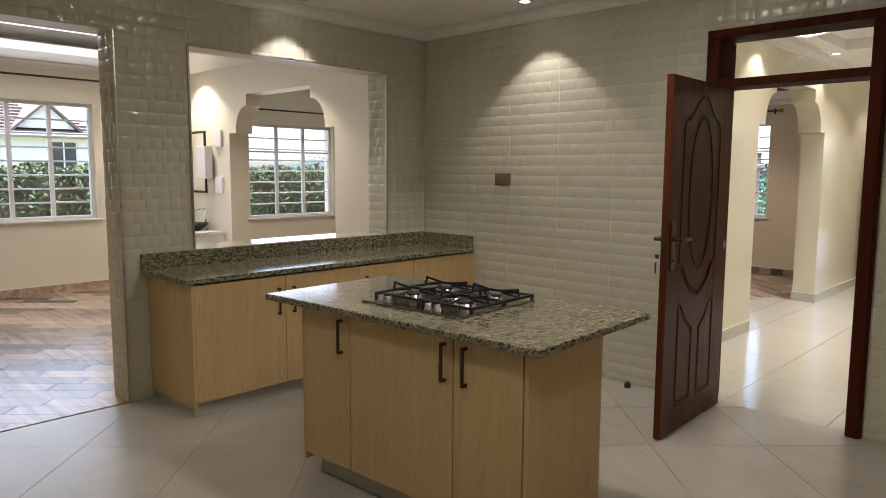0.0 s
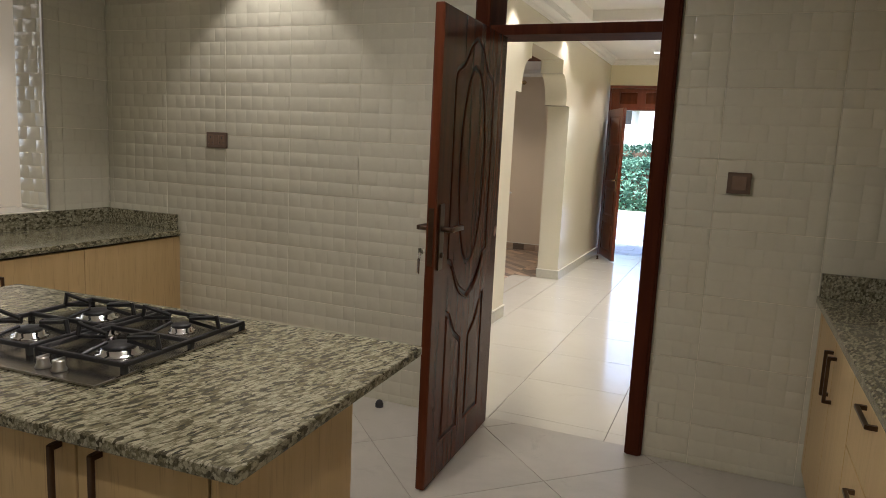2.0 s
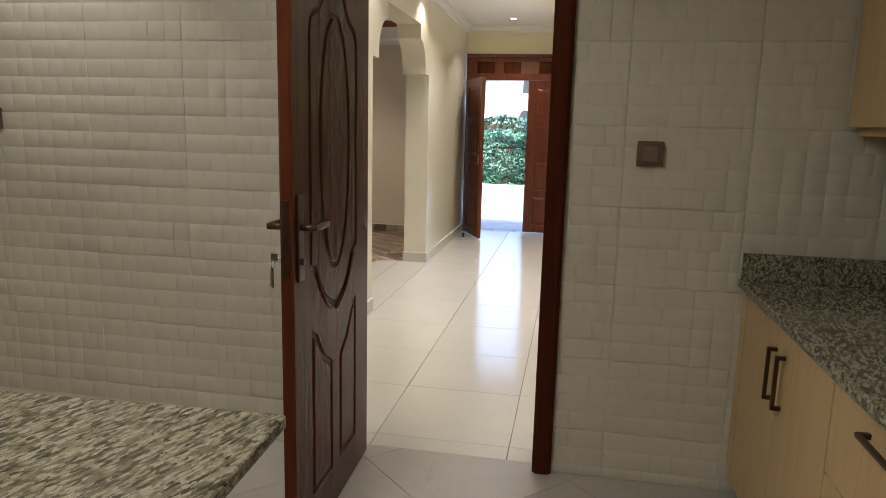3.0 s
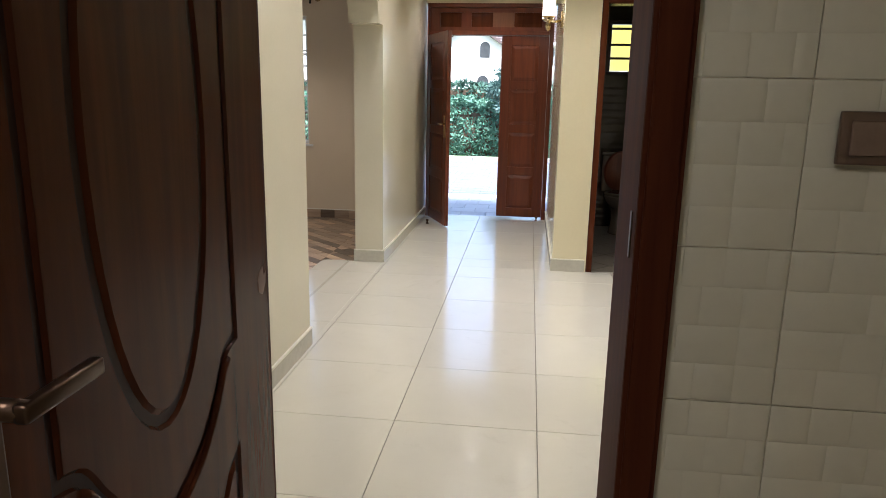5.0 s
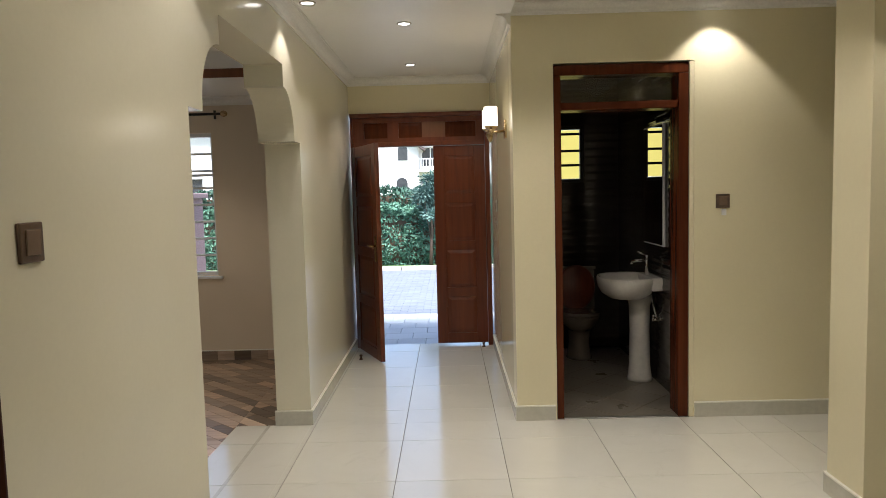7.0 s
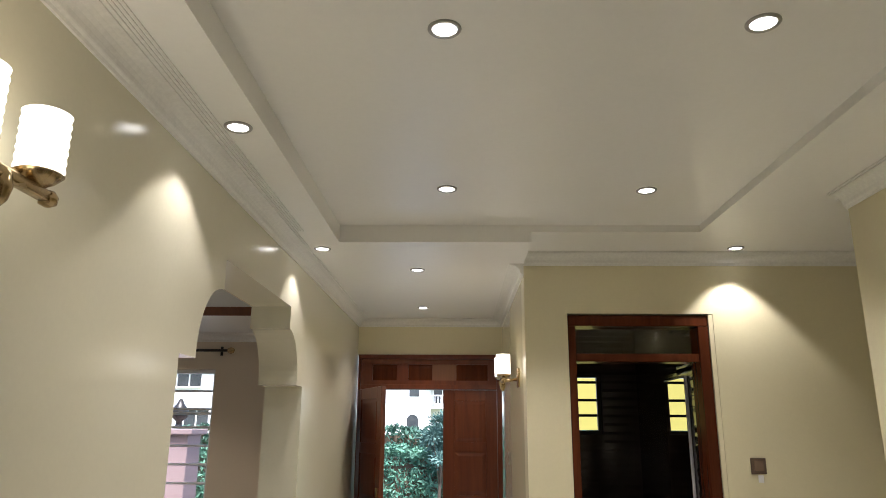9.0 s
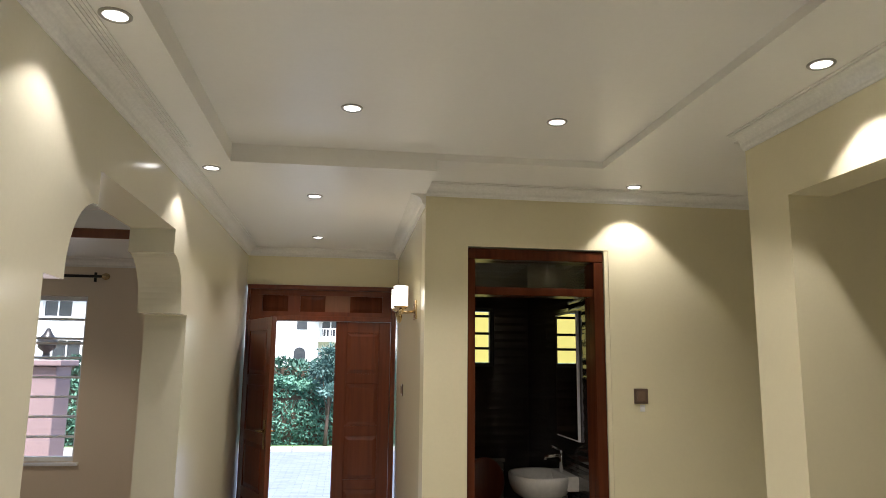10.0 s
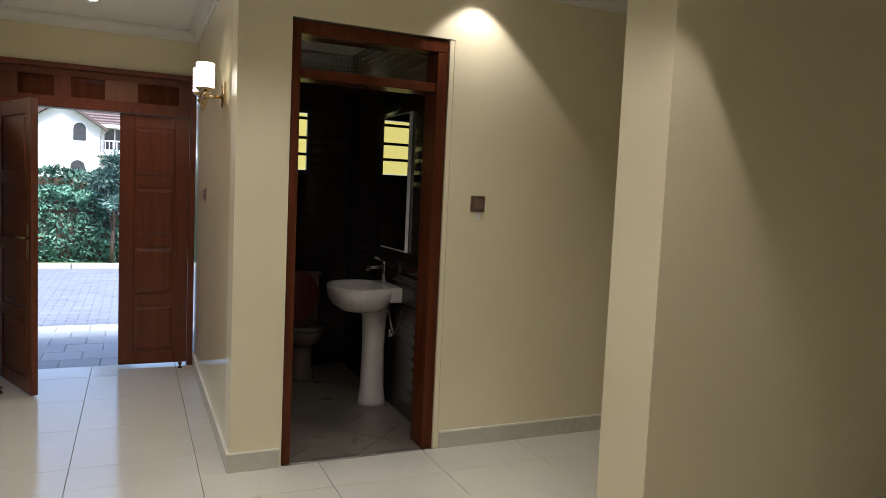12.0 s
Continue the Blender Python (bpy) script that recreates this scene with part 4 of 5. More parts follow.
part("fanlight", box(bm_new(), KD[0] + 0.07, KD[1] - 0.067, 6.09, 6.094, 2.0, 2.253), GLASS, door_1, "clear glass pane").visible_shadow = False
part("strike_plate", soft_box(bm_new(), KD[1] - 0.0805, KD[1] - 0.0775, 6.006, 6.024, 1.08, 1.17, 0.001, 1), BRONZE, door_1, "worn brass strike plate")
lf = new("leaf_pivot")
lf.parent = door_1
lf.name = "hinged_leaf"
lf.matrix_local = pose(-2.082, 5.985, 0.008, 0, 0, 1.6)
moulded_leaf(lf, 0.825, 1.942)
for z in (0.25, 1.0, 1.72):
    part("hinge", rod(bm_new(), (-0.005, 0.006, z - 0.045), (-0.005, 0.006, z + 0.045), 0.006, 10), BRASS, lf, "brass butt hinge", True)
part("worn_chip", extrude(bm_new(), [(-0.05, 0.985), (-0.028, 0.975), (-0.012, 0.995), (-0.006, 1.02), (-0.02, 1.012), (-0.026, 1.034), (-0.04, 1.028), (-0.053, 1.01)], 0, 0.0395, 0.0405), TEAK_PALE, lf, "pale chip in the varnish")
bm = bm_new()
rod(bm, (0.0, -0.773, 0.99), (-0.03, -0.773, 0.99), 0.003, 8)
soft_box(bm, -0.052, -0.03, -0.7745, -0.7715, 0.978, 1.002, 0.001, 1)
tube(bm, [(-0.046, -0.773 + 0.012 * math.cos(a), 0.968 + 0.014 * math.sin(a)) for a in [2 * math.pi * i / 14 for i in range(14)]], 0.0014, 6, True)
box(bm, -0.0475, -0.0455, -0.779, -0.768, 0.895, 0.956)
box(bm, -0.0505, -0.0485, -0.785, -0.773, 0.90, 0.957)
part("keys", bm, CHROME, lf, "small bunch of steel keys")


# ---- hall ----
def sconce(m):
    """A gilt wall lamp, its back on the wall at local x = 0, with two grooved glass cylinders."""
    s = thing("wall_lamp", m, "gilt wall lamp with two lit grooved-glass shades", "wall lamp", "wall lamps")
    part("back_plate", soft_box(bm_new(), 0, 0.014, -0.055, 0.055, -0.075, 0.055, 0.006, 3), BRASS, s)
    bm = bm_new()
    rod(bm, (0.012, 0, -0.02), (0.115, 0, -0.03), 0.010, 12)
    soft_box(bm, 0.103, 0.127, -0.15, 0.15, -0.044, -0.02, 0.005, 2)
    for e in (-0.15, 0.15):
        lathe(bm, [(0.006, -0.052), (0.018, -0.046), (0.02, -0.03), (0.012, -0.018)], (0.115, e, 0), 14)
    lathe(bm, [(0.004, -0.10), (0.016, -0.085), (0.022, -0.06), (0.018, -0.035), (0.01, -0.02)], (0.115, 0, 0), 14)
    part("arm", bm, BRASS, s, "carved gilt arm", True)
    for e in (-0.105, 0.105):
        part("cup", lathe(bm_new(), [(0.012, -0.024), (0.034, -0.012), (0.05, 0.004), (0.044, 0.008)], (0.115, e, 0), 18), BRASS, s, "", True)
        prof = [(0.03, 0.004), (0.046, 0.006)]
        for i in range(1, 14):
            prof.append((0.046 + 0.003 * (i % 2), 0.006 + 0.01 * i))
        prof += [(0.042, 0.14), (0.038, 0.13), (0.03, 0.012)]
        sh = part("shade", lathe(bm_new(), prof, (0.115, e, 0), 22), FROST, s, "grooved cylindrical glass shade", True)
        sh.visible_shadow = False
        b = part("bulb", lathe(bm_new(), [(0.012, 0.012), (0.026, 0.03), (0.03, 0.075), (0.024, 0.112), (0.006, 0.126)], (0.115, e, 0), 14), BULB, sh, "lit bulb", True)
        b.visible_shadow = False
    return s


lamp = sconce(pose(XH, 7.03, 2.13))
copy_thing(lamp, pose(XR, 10.66, 1.99, 0, 0, 180))
for y in (6.925, 7.135):
    bulb(XH + 0.115, y, 2.205, SCONCE_W)
for y in (10.555, 10.765):
    bulb(XR - 0.115, y, 2.065, SCONCE_W)

wall_plate("light_switch", (XH, 7.187, 1.452, 0, 0, 90), 0.09, "brown light switch on the cream hall wall", "switch", ["rocker"])
wall_plate("light_switch", (0.061, YW, 1.437), 0.09, "brown light switch with a paper tag on the cream wall", "switch", ["rocker"])
tagt = thing("paper_tag", (0.071, YW, 1.373), "small pale paper tag under the switch", "tag")
part("sheet", soft_box(bm_new(), -0.016, 0.016, -0.002, 0, -0.03, 0.012, 0.0005, 1), WHITE, tagt)
wall_plate("light_switch", (XR, 11.68, 1.41, 0, 0, -90), 0.09, "brown light switch on the lobby wall", "switch", ["rocker"])


# ---- front door ----
def raised_panel(bm, u0, u1, z0, z1, y, out, d=0.012):
    """A fielded panel: a sunk border rising to a flat middle; lies across x at depth y."""
    e = 0.035 if (u1 - u0) > 0.2 else 0.022
    a = [(u0, z0), (u1, z0), (u1, z1), (u0, z1)]
    b = [(u0 + e, z0 + e), (u1 - e, z0 + e), (u1 - e, z1 - e), (u0 + e, z1 - e)]
    va = [bm.verts.new((p, y, q)) for p, q in a]
    vb = [bm.verts.new((p, y + out * d, q)) for p, q in b]
    for i in range(4):
        bm.faces.new((va[i], va[(i + 1) % 4], vb[(i + 1) % 4], vb[i]))
    bm.faces.new(vb)


def panel_leaf(parent, name, w, h, z0, panels=4):
    """A stile-and-rail leaf from x = 0 to w, centred on y = 0, with square fielded panels."""
    st, t = 0.105, 0.021
    leaf = part(name, box(bm_new(), st - 0.005, w - st + 0.005, -0.008, 0.008, z0 + 0.06, z0 + h - 0.06), TEAK, parent)
    for a, b in ((0, st), (w - st, w)):
        part("stile", soft_box(bm_new(), a, b, -t, t, z0, z0 + h, 0.003, 1), TEAK, leaf)
    pitch = (h - 0.1) / panels
    for i in range(panels + 1):
        zc = z0 + 0.05 + i * pitch
        lo, hi = (z0, zc + 0.05) if i == 0 else ((zc - 0.05, z0 + h) if i == panels else (zc - 0.045, zc + 0.045))
        part("rail", soft_box(bm_new(), st, w - st, -t + 0.001, t - 0.001, lo, hi, 0.003, 1), TEAK, leaf)
    for i in range(panels):
        lo, hi = z0 + 0.05 + i * pitch + 0.047, z0 + 0.05 + (i + 1) * pitch - 0.047
        bm = bm_new()
        raised_panel(bm, st + 0.002, w - st - 0.002, lo, hi, -0.0085, -1, 0.011)
        raised_panel(bm, st + 0.002, w - st - 0.002, lo, hi, 0.0085, 1, 0.011)
        part("panel", bm, TEAK, leaf)
    return leaf


door_2 = thing("door_2", (0, 0, 0), "red-brown panelled double front door, one leaf standing open", "door", kind="structure")
FX0, FX1, FT = -2.675, -1.311, 2.325
for a, b in ((FX0, FX0 + 0.022), (FX1 - 0.045, FX1)):
    part("jamb", soft_box(bm_new(), a, b, 12.47, 12.62, 0, FT - 0.001, 0.004, 1), TEAK, door_2)
part("head", soft_box(bm_new(), FX0 + 0.001, FX1 - 0.001, 12.455, 12.62, 2.285, FT, 0.006, 2), TEAK, door_2)
part("transom", soft_box(bm_new(), FX0 + 0.024, FX1 - 0.047, 12.475, 12.61, 2.0, 2.045, 0.004, 1), TEAK, door_2)
ov = part("overpanel", box(bm_new(), FX0 + 0.0225, FX1 - 0.045, 12.52, 12.55, 2.045, 2.285), TEAK, door_2)
part("rail", box(bm_new(), FX0 + 0.0235, FX1 - 0.046, 12.50, 12.519, 2.046, 2.085), TEAK, ov)
part("rail", box(bm_new(), FX0 + 0.0235, FX1 - 0.046, 12.50, 12.519, 2.235, 2.284), TEAK, ov)
for a, b, m in ((FX0 + 0.0235, -2.54, TEAK), (-2.31, -2.2, TEAK), (-1.97, -1.74, TEAK_PALE), (-1.44, FX1 - 0.046, TEAK)):
    part("stile", box(bm_new(), a, b, 12.502, 12.519, 2.085, 2.235), m, ov, "unstained timber patch" if m is TEAK_PALE else "")
for a, b in ((-2.54, -2.31), (-2.2, -1.97), (-1.74, -1.44)):
    bm = bm_new()
    raised_panel(bm, a, b, 2.085, 2.235, 12.519, -1, 0.006)
    part("panel", bm, MAHOGANY, ov, "dark sunk panel")
shut = new("fixed_leaf")
shut.parent = door_2
shut.matrix_local = pose(-1.864, 12.53, 0)
panel_leaf(shut, "leaf", 0.506, 1.975, 0.022)
ajar = new("open_leaf")
ajar.parent = door_2
ajar.matrix_local = pose(-2.645, 12.455, 0, 0, 0, -65.6)
lf2 = panel_leaf(ajar, "leaf", 0.70, 1.98, 0.012)
for s in (-1, 1):
    part("lock_plate", soft_box(bm_new(), 0.625, 0.67, *sorted((s * 0.021, s * 0.027)), 0.93, 1.16, 0.002, 1), BRASS, lf2, "brass lock plate")
    bm = bm_new()
    rod(bm, (0.648, s * 0.025, 1.07), (0.648, s * 0.065, 1.07), 0.009, 10)
    rod(bm, (0.655, s * 0.06, 1.07), (0.545, s * 0.06, 1.07), 0.008, 10)
    part("lever", bm, BRASS, lf2, "brass lever", True)
for z in (0.3, 1.05, 1.78):
    part("hinge", rod(bm_new(), (-0.012, 0.0, z - 0.05), (-0.012, 0.0, z + 0.05), 0.009, 10), BRONZE, lf2, "", True)
for x, y in ((-2.58, 11.98), (-1.41, 12.40)):
    st = thing("door_stop", (x, y, 0), "small brass door stop on the hall floor", "door stop")
    part("post", lathe(bm_new(), [(0.018, 0), (0.016, 0.01), (0.009, 0.014), (0.009, 0.03), (0.016, 0.034), (0.014, 0.046), (0.005, 0.05)], seg=16), BRONZE, st, "", True)

# ---- washroom ----
door_3 = thing("door_3", (0, 0, 0), "dark mahogany washroom door frame with a glazed fanlight, leaf open inwards", "door", kind="structure")
for a, b in ((WX0 + 0.004, WX0 + 0.05), (WX1 - 0.095, WX1 - 0.03)):
    part("jamb", soft_box(bm_new(), a, b, YW + 0.012, 10.35, 0.0, 2.27, 0.005, 2), MAHOGANY, door_3)
part("head", soft_box(bm_new(), WX0 + 0.004, WX1 - 0.03, YW + 0.012, 10.35, 2.272, 2.338, 0.005, 2), MAHOGANY, door_3)
part("transom", soft_box(bm_new(), WX0 + 0.052, WX1 - 0.097, YW + 0.02, 10.34, 2.05, 2.1, 0.004, 2), MAHOGANY, door_3)
part("fanlight", box(bm_new(), WX0 + 0.06, WX1 - 0.093, 10.25, 10.254, 2.095, 2.275), GLASS, door_3, "clear glass pane").visible_shadow = False
part("reveal_trim", box(bm_new(), WX1 - 0.028, WX1 - 0.001, YW + 0.003, 10.3, 0.0, 2.344), CREAM, door_3, "plastered reveal strip")
wl = part("leaf", soft_box(bm_new(), -1.023, -0.985, 10.37, 11.13, 0.01, 2.03, 0.003, 1), MAHOGANY, door_3, "mahogany leaf folded against the wall")
bm = bm_new()
rod(bm, (-0.985, 11.07, 1.02), (-0.938, 11.07, 1.02), 0.009, 10)
rod(bm, (-0.943, 11.075, 1.02), (-0.943, 10.96, 1.02), 0.008, 10)
part("lever", bm, CHROME, wl, "chrome lever", True)
part("threshold", soft_box(bm_new(), WX0 + 0.052, WX1 - 0.097, YW + 0.004, YW + 0.03, -0.002, 0.006, 0.002, 1), STEEL, door_3, "metal threshold strip")


def basin(x, y):
    b = thing("washbasin", (x, y, 0), "white ceramic pedestal washbasin with a chrome tap", "washbasin")
    part("pedestal", lathe(bm_new(), [(0.105, 0.0), (0.10, 0.03), (0.088, 0.12), (0.082, 0.4), (0.088, 0.6), (0.105, 0.68)], (0.085, 0, 0), 24, 0.95, 0.95), CERAMIC, b, "", True)
    bm = bm_new()
    seg, rings = 36, []
    for k, z in ((0.35, 0.66), (0.66, 0.675), (0.88, 0.715), (0.97, 0.765), (1.0, 0.80), (1.0, 0.832), (0.965, 0.842), (0.90, 0.834), (0.80, 0.79), (0.6, 0.735), (0.2, 0.715)):
        ring = []
        for i in range(seg):
            a = 2 * math.pi * i / seg
            px, py = math.cos(a), math.sin(a)
            rx = 0.235 if px < 0 else 0.2
            ring.append(bm.verts.new((rx * k * math.copysign(abs(px) ** 0.8, px) - 0.01, 0.27 * k * math.copysign(abs(py) ** 0.85, py), z)))
        rings.append(ring)
    for a, c in zip(rings, rings[1:]):
        for i in range(seg):
            bm.faces.new((a[i], a[(i + 1) % seg], c[(i + 1) % seg], c[i]))
    bm.faces.new(rings[0][::-1])
    bm.faces.new(rings[-1])
    part("bowl", bm, CERAMIC, b, "", True)
    part("ledge", soft_box(bm_new(), 0.12, 0.215, -0.22, 0.22, 0.74, 0.842, 0.018, 4), CERAMIC, b, "", True)
    bm = bm_new()
    rod(bm, (0.145, 0, 0.84), (0.145, 0, 1.0), 0.014, 14)
    rod(bm, (0.145, 0, 0.965), (0.02, 0, 0.955), 0.011, 12)
    rod(bm, (0.025, 0, 0.957), (0.025, 0, 0.935), 0.011, 12)
    rod(bm, (0.145, 0, 1.0), (0.07, 0, 1.03), 0.007, 10)
    part("tap", bm, CHROME, b, "chrome mixer tap", True)
    bm = bm_new()
    tube(bm, [(0.15, -0.1, 0.70), (0.17, -0.1, 0.6), (0.19, -0.1, 0.53), (0.215, -0.1, 0.5)], 0.008, 8)
    rod(bm, (0.16, -0.1, 0.5), (0.22, -0.1, 0.5), 0.012, 10)
    rod(bm, (0.17, -0.1, 0.5), (0.17, -0.1, 0.54), 0.009, 10)
    part("supply_valve", bm, CHROME, b, "chrome angle valve and hose", True)
    return b


basin(WXR - 0.208, 11.1)


def toilet(x, y):
    t = thing("toilet", (x, y, 0), "dark brown ceramic close-coupled toilet", "toilet")
    part("pedestal", lathe(bm_new(), [(0.13, 0), (0.12, 0.03), (0.105, 0.15), (0.12, 0.27), (0.165, 0.35)], (0, -0.03, 0), 24, 0.9, 1.25), BROWN_CERAMIC, t, "", True)
    part("bowl", lathe(bm_new(), [(0.12, 0.27), (0.165, 0.33), (0.185, 0.385), (0.185, 0.4), (0.15, 0.405)], (0, -0.06, 0), 28, 1.0, 1.3), BROWN_CERAMIC, t, "", True)
    part("seat", lathe(bm_new(), [(0.185, 0.405), (0.19, 0.412), (0.188, 0.425), (0.12, 0.428)], (0, -0.06, 0), 28, 1.0, 1.28), BROWN_CERAMIC, t, "", True)
    bm = lathe(bm_new(), [(0.18, 0), (0.182, 0.01), (0.16, 0.02)], (0, 0, 0), 28, 1.0, 1.2)
    bm.transform(Matrix.Translation((0, 0.115, 0.62)) @ Matrix.Rotation(radians(96), 4, "X"))
    part("lid", bm, TEAK, t, "raised brown seat lid", True)
    part("cistern", soft_box(bm_new(), -0.19, 0.19, 0.16, 0.325, 0.40, 0.78, 0.02, 3), BROWN_CERAMIC, t, "", True)
    part("cistern_lid", soft_box(bm_new(), -0.2, 0.2, 0.15, 0.33, 0.782, 0.815, 0.012, 3), BROWN_CERAMIC, t, "", True)
    part("flush_lever", rod(bm_new(), (0.15, 0.15, 0.72), (0.2, 0.14, 0.715), 0.008, 10), CHROME, t, "chrome flush lever", True)
    return t


toilet(-0.56, 11.93)
mr = thing("wall_mirror", (WXR - 0.008, 11.06, 1.1), "tall wall mirror with a thin metal edge coloured white for its glint", "mirror")
part("glass", box(bm_new(), -0.022, -0.017, -0.245, 0.245, 0, 0.9), MIRROR, mr)
# white stands in for the glint of the metal edge in the dim room
part("edge", soft_box(bm_new(), -0.017, 0, -0.257, 0.257, -0.012, 0.912, 0.003, 1), WHITE, mr, "metal edge coloured white for its glint")


def ribbed_tiles(parent, m, u0, u1, z0, z1, hole=None):
    """Dark tiles whose faces run in flat waves, laid in courses."""
    pitch, w = 0.3, 0.6
    k = 0
    z = z0
    while z < z1 - 0.01:
        u = u0
        while u < u1 - 0.01:
            a, b, c, d = u + 0.001, min(u + w, u1) - 0.001, z + 0.001, min(z + pitch, z1) - 0.001
            u += w
            if hole and a < hole[1] and b > hole[0] and c < hole[3] and d > hole[2]:
                spans = [(a, min(b, hole[0])), (max(a, hole[1]), b)]
            else:
                spans = [(a, b)]
            for a2, b2 in spans:
                if b2 - a2 < 0.02:
                    continue
                bm = bm_new()
                n, rnd = 12, random.Random(k)
                rows = []
                for i in range(n + 1):
                    q = c + (d - c) * i / n
                    wob = 0.004 + 0.0035 * (0.5 + 0.5 * math.sin(i * 2.1 + rnd.uniform(-0.5, 0.5)))
                    rows.append([bm.verts.new((a2 + (b2 - a2) * j / 3, -wob - 0.0005 * math.sin(j * 1.7 + i), q)) for j in range(4)])
                for r0, r1 in zip(rows, rows[1:]):
                    for j in range(3):
                        bm.faces.new((r0[j], r0[j + 1], r1[j + 1], r1[j]))
                ob = part("tile", bm, DARK_TILE, parent)
                ob.matrix_local = m
                k += 1
        z += pitch


ribbed_tiles(wall_wc_back, pose(0, 12.25, 0), -1.088, WXR - 0.01, 0, 2.6, (-0.76, -0.42, 1.6, 2.14))
ribbed_tiles(wall_wc_right, pose(WXR, 0, 0, 0, 0, -90), -12.24, -10.37, 0, 2.6)


# ---- windows ----
def window(name, m, w, h, cols, rows, label, pane=GLASS, bars=7, frame_mat=WHITE, depth=0.06):
    """A steel casement window, sill corner at local (0, 0, 0), across local x, with burglar bars."""
    t = thing(name, m, label, "window", kind="structure")
    f = 0.035
    fr = bm_new()
    for b in ((0, w, 0, f), (0, w, h - f, h)):
        soft_box(fr, b[0], b[1], -depth / 2, depth / 2, b[2], b[3], 0.003, 1)
    for b in ((0, f), (w - f, w)):
        soft_box(fr, b[0], b[1], -depth / 2, depth / 2, f, h - f, 0.003, 1)
    frm = part("window_frame", fr, frame_mat, t)
    xs = [f + (w - 2 * f) * i / cols for i in range(cols + 1)]
    zs = [f + (h - 2 * f) * r for r in rows]
    for x in xs[1:-1]:
        part("mullion", soft_box(bm_new(), x - 0.022, x + 0.022, -0.025, 0.025, f, h - f, 0.003, 1), frame_mat, frm)
    for z in zs[1:-1]:
        part("glazing_bar", soft_box(bm_new(), f, w - f, -0.018, 0.018, z - 0.012, z + 0.012, 0.002, 1), frame_mat, frm)
    for a, b in zip(xs, xs[1:]):
        for c, d in zip(zs, zs[1:]):
            p = part("pane", box(bm_new(), a + 0.004, b - 0.004, -0.002, 0.002, c + 0.004, d - 0.004), pane, t)
            p.visible_shadow = False
    for i in range(bars):
        z = f + (h - 2 * f) * (i + 1) / (bars + 1)
        part("burglar_bar", rod(bm_new(), (f, 0.035, z), (w - f, 0.035, z), 0.0105, 6), frame_mat, t)
    return t


window("window_1", (XW - 0.1, 3.12, 0.86, 0, 0, 90), 1.77, 1.36, 4, (0, 0.72, 1), "white steel window with burglar bars above a cream wall")
window("window_2", (XW - 0.1, 6.97, 0.76, 0, 0, 90), 1.48, 1.35, 3, (0, 0.72, 1), "white steel living room window with burglar bars")
window("window_3", (-3.915, YN + 0.1, 0.81, 0, 0, 180), 1.515, 1.34, 3, (0, 0.72, 1), "white steel living room window with burglar bars")
window("window_4", (-0.42, 12.33, 1.6, 0, 0, 180), 0.34, 0.54, 1, (0, 0.28, 0.57, 0.91, 1), "small black-framed washroom window with amber panes", AMBER, 0, BLACK, 0.05)
for x0, x1, y0, y1, z in ((XW - 0.02, XW + 0.03, 3.07, 4.94, 0.835), (XW - 0.02, XW + 0.03, 6.92, 8.5, 0.735), (-5.48, -3.87, YN - 0.03, YN + 0.02, 0.785)):
    bm = soft_box(bm_new(), x0, x1, y0, y1, z, z + 0.024, 0.004, 2)
    tagged(part("window_sill", bm, WHITE), "white painted window sill", "sill", kind="structure")


def curtain_rod(a, b, back):
    d = Vector(b) - Vector(a)
    r = thing("curtain_rod", pose(*a), "dark metal curtain rod with ball finials on brackets", "curtain rod", "curtain rods")
    part("rod", rod(bm_new(), (0, 0, 0), d, 0.012, 12), BLACK, r, "", True)
    u = d.normalized()
    for e, s in ((Vector((0, 0, 0)), -1), (d, 1)):
        bm = lathe(bm_new(), [(0.008, 0), (0.022, 0.012), (0.03, 0.035), (0.022, 0.058), (0.006, 0.068)], seg=16)
        bm.transform(Matrix.Translation(e) @ (u * s).to_track_quat("Z", "Y").to_matrix().to_4x4())
        part("finial", bm, BRASS, r, "brass ball finial", True)
        p = e - u * s * 0.07
        q = p + Vector(back)
        bm = rod(bm_new(), p, q, 0.008, 8)
        rod(bm, q - Vector((0, 0, 0.04)), q + Vector((0, 0, 0.04)), 0.012, 8)
        part("bracket", bm, BLACK, r)
    return r


curtain_rod((-5.65, YN - 0.075, 2.31), (-3.8, YN - 0.075, 2.31), (0, 0.07, 0))
curtain_rod((XW + 0.075, 2.9, 2.49), (XW + 0.075, 5.6, 2.49), (-0.07, 0, 0))
curtain_rod((XW + 0.075, 6.75, 2.31), (XW + 0.075, 9.05, 2.31), (-0.07, 0, 0))

# ---- dining corner ----
hb = thing("wall_heater", (-8.5, 6.0, 1.14), "white box on the wall held by two black angled pipes", "wall heater")
part("case", soft_box(bm_new(), -0.15, 0.1, -0.13, -0.03, 0.2, 0.6, 0.012, 3), WHITE, hb)
for z, k in ((0.775, 0.6), (0.035, 0.2)):
    bm = soft_box(bm_new(), -0.4, 0.02, -0.09, -0.066, z - 0.014, z + 0.014, 0.003, 1)
    soft_box(bm, -0.008, 0.02, -0.09, -0.066, min(z, k), max(z, k), 0.003, 1)
    soft_box(bm, -0.4, -0.372, -0.09, 0, z - 0.013, z + 0.013, 0.003, 1)
    part("pipe", bm, BLACK, hb, "black angled pipe")
    part("wall_block", soft_box(bm_new(), 0.14, 0.31, -0.03, 0, min(z, k) - 0.01, max(z, k) + 0.02, 0.006, 2), WHITE, hb)
vn = thing("vanity", (-8.45, 5.77, 0), "white vanity unit with a dark bowl and a tap", "vanity")
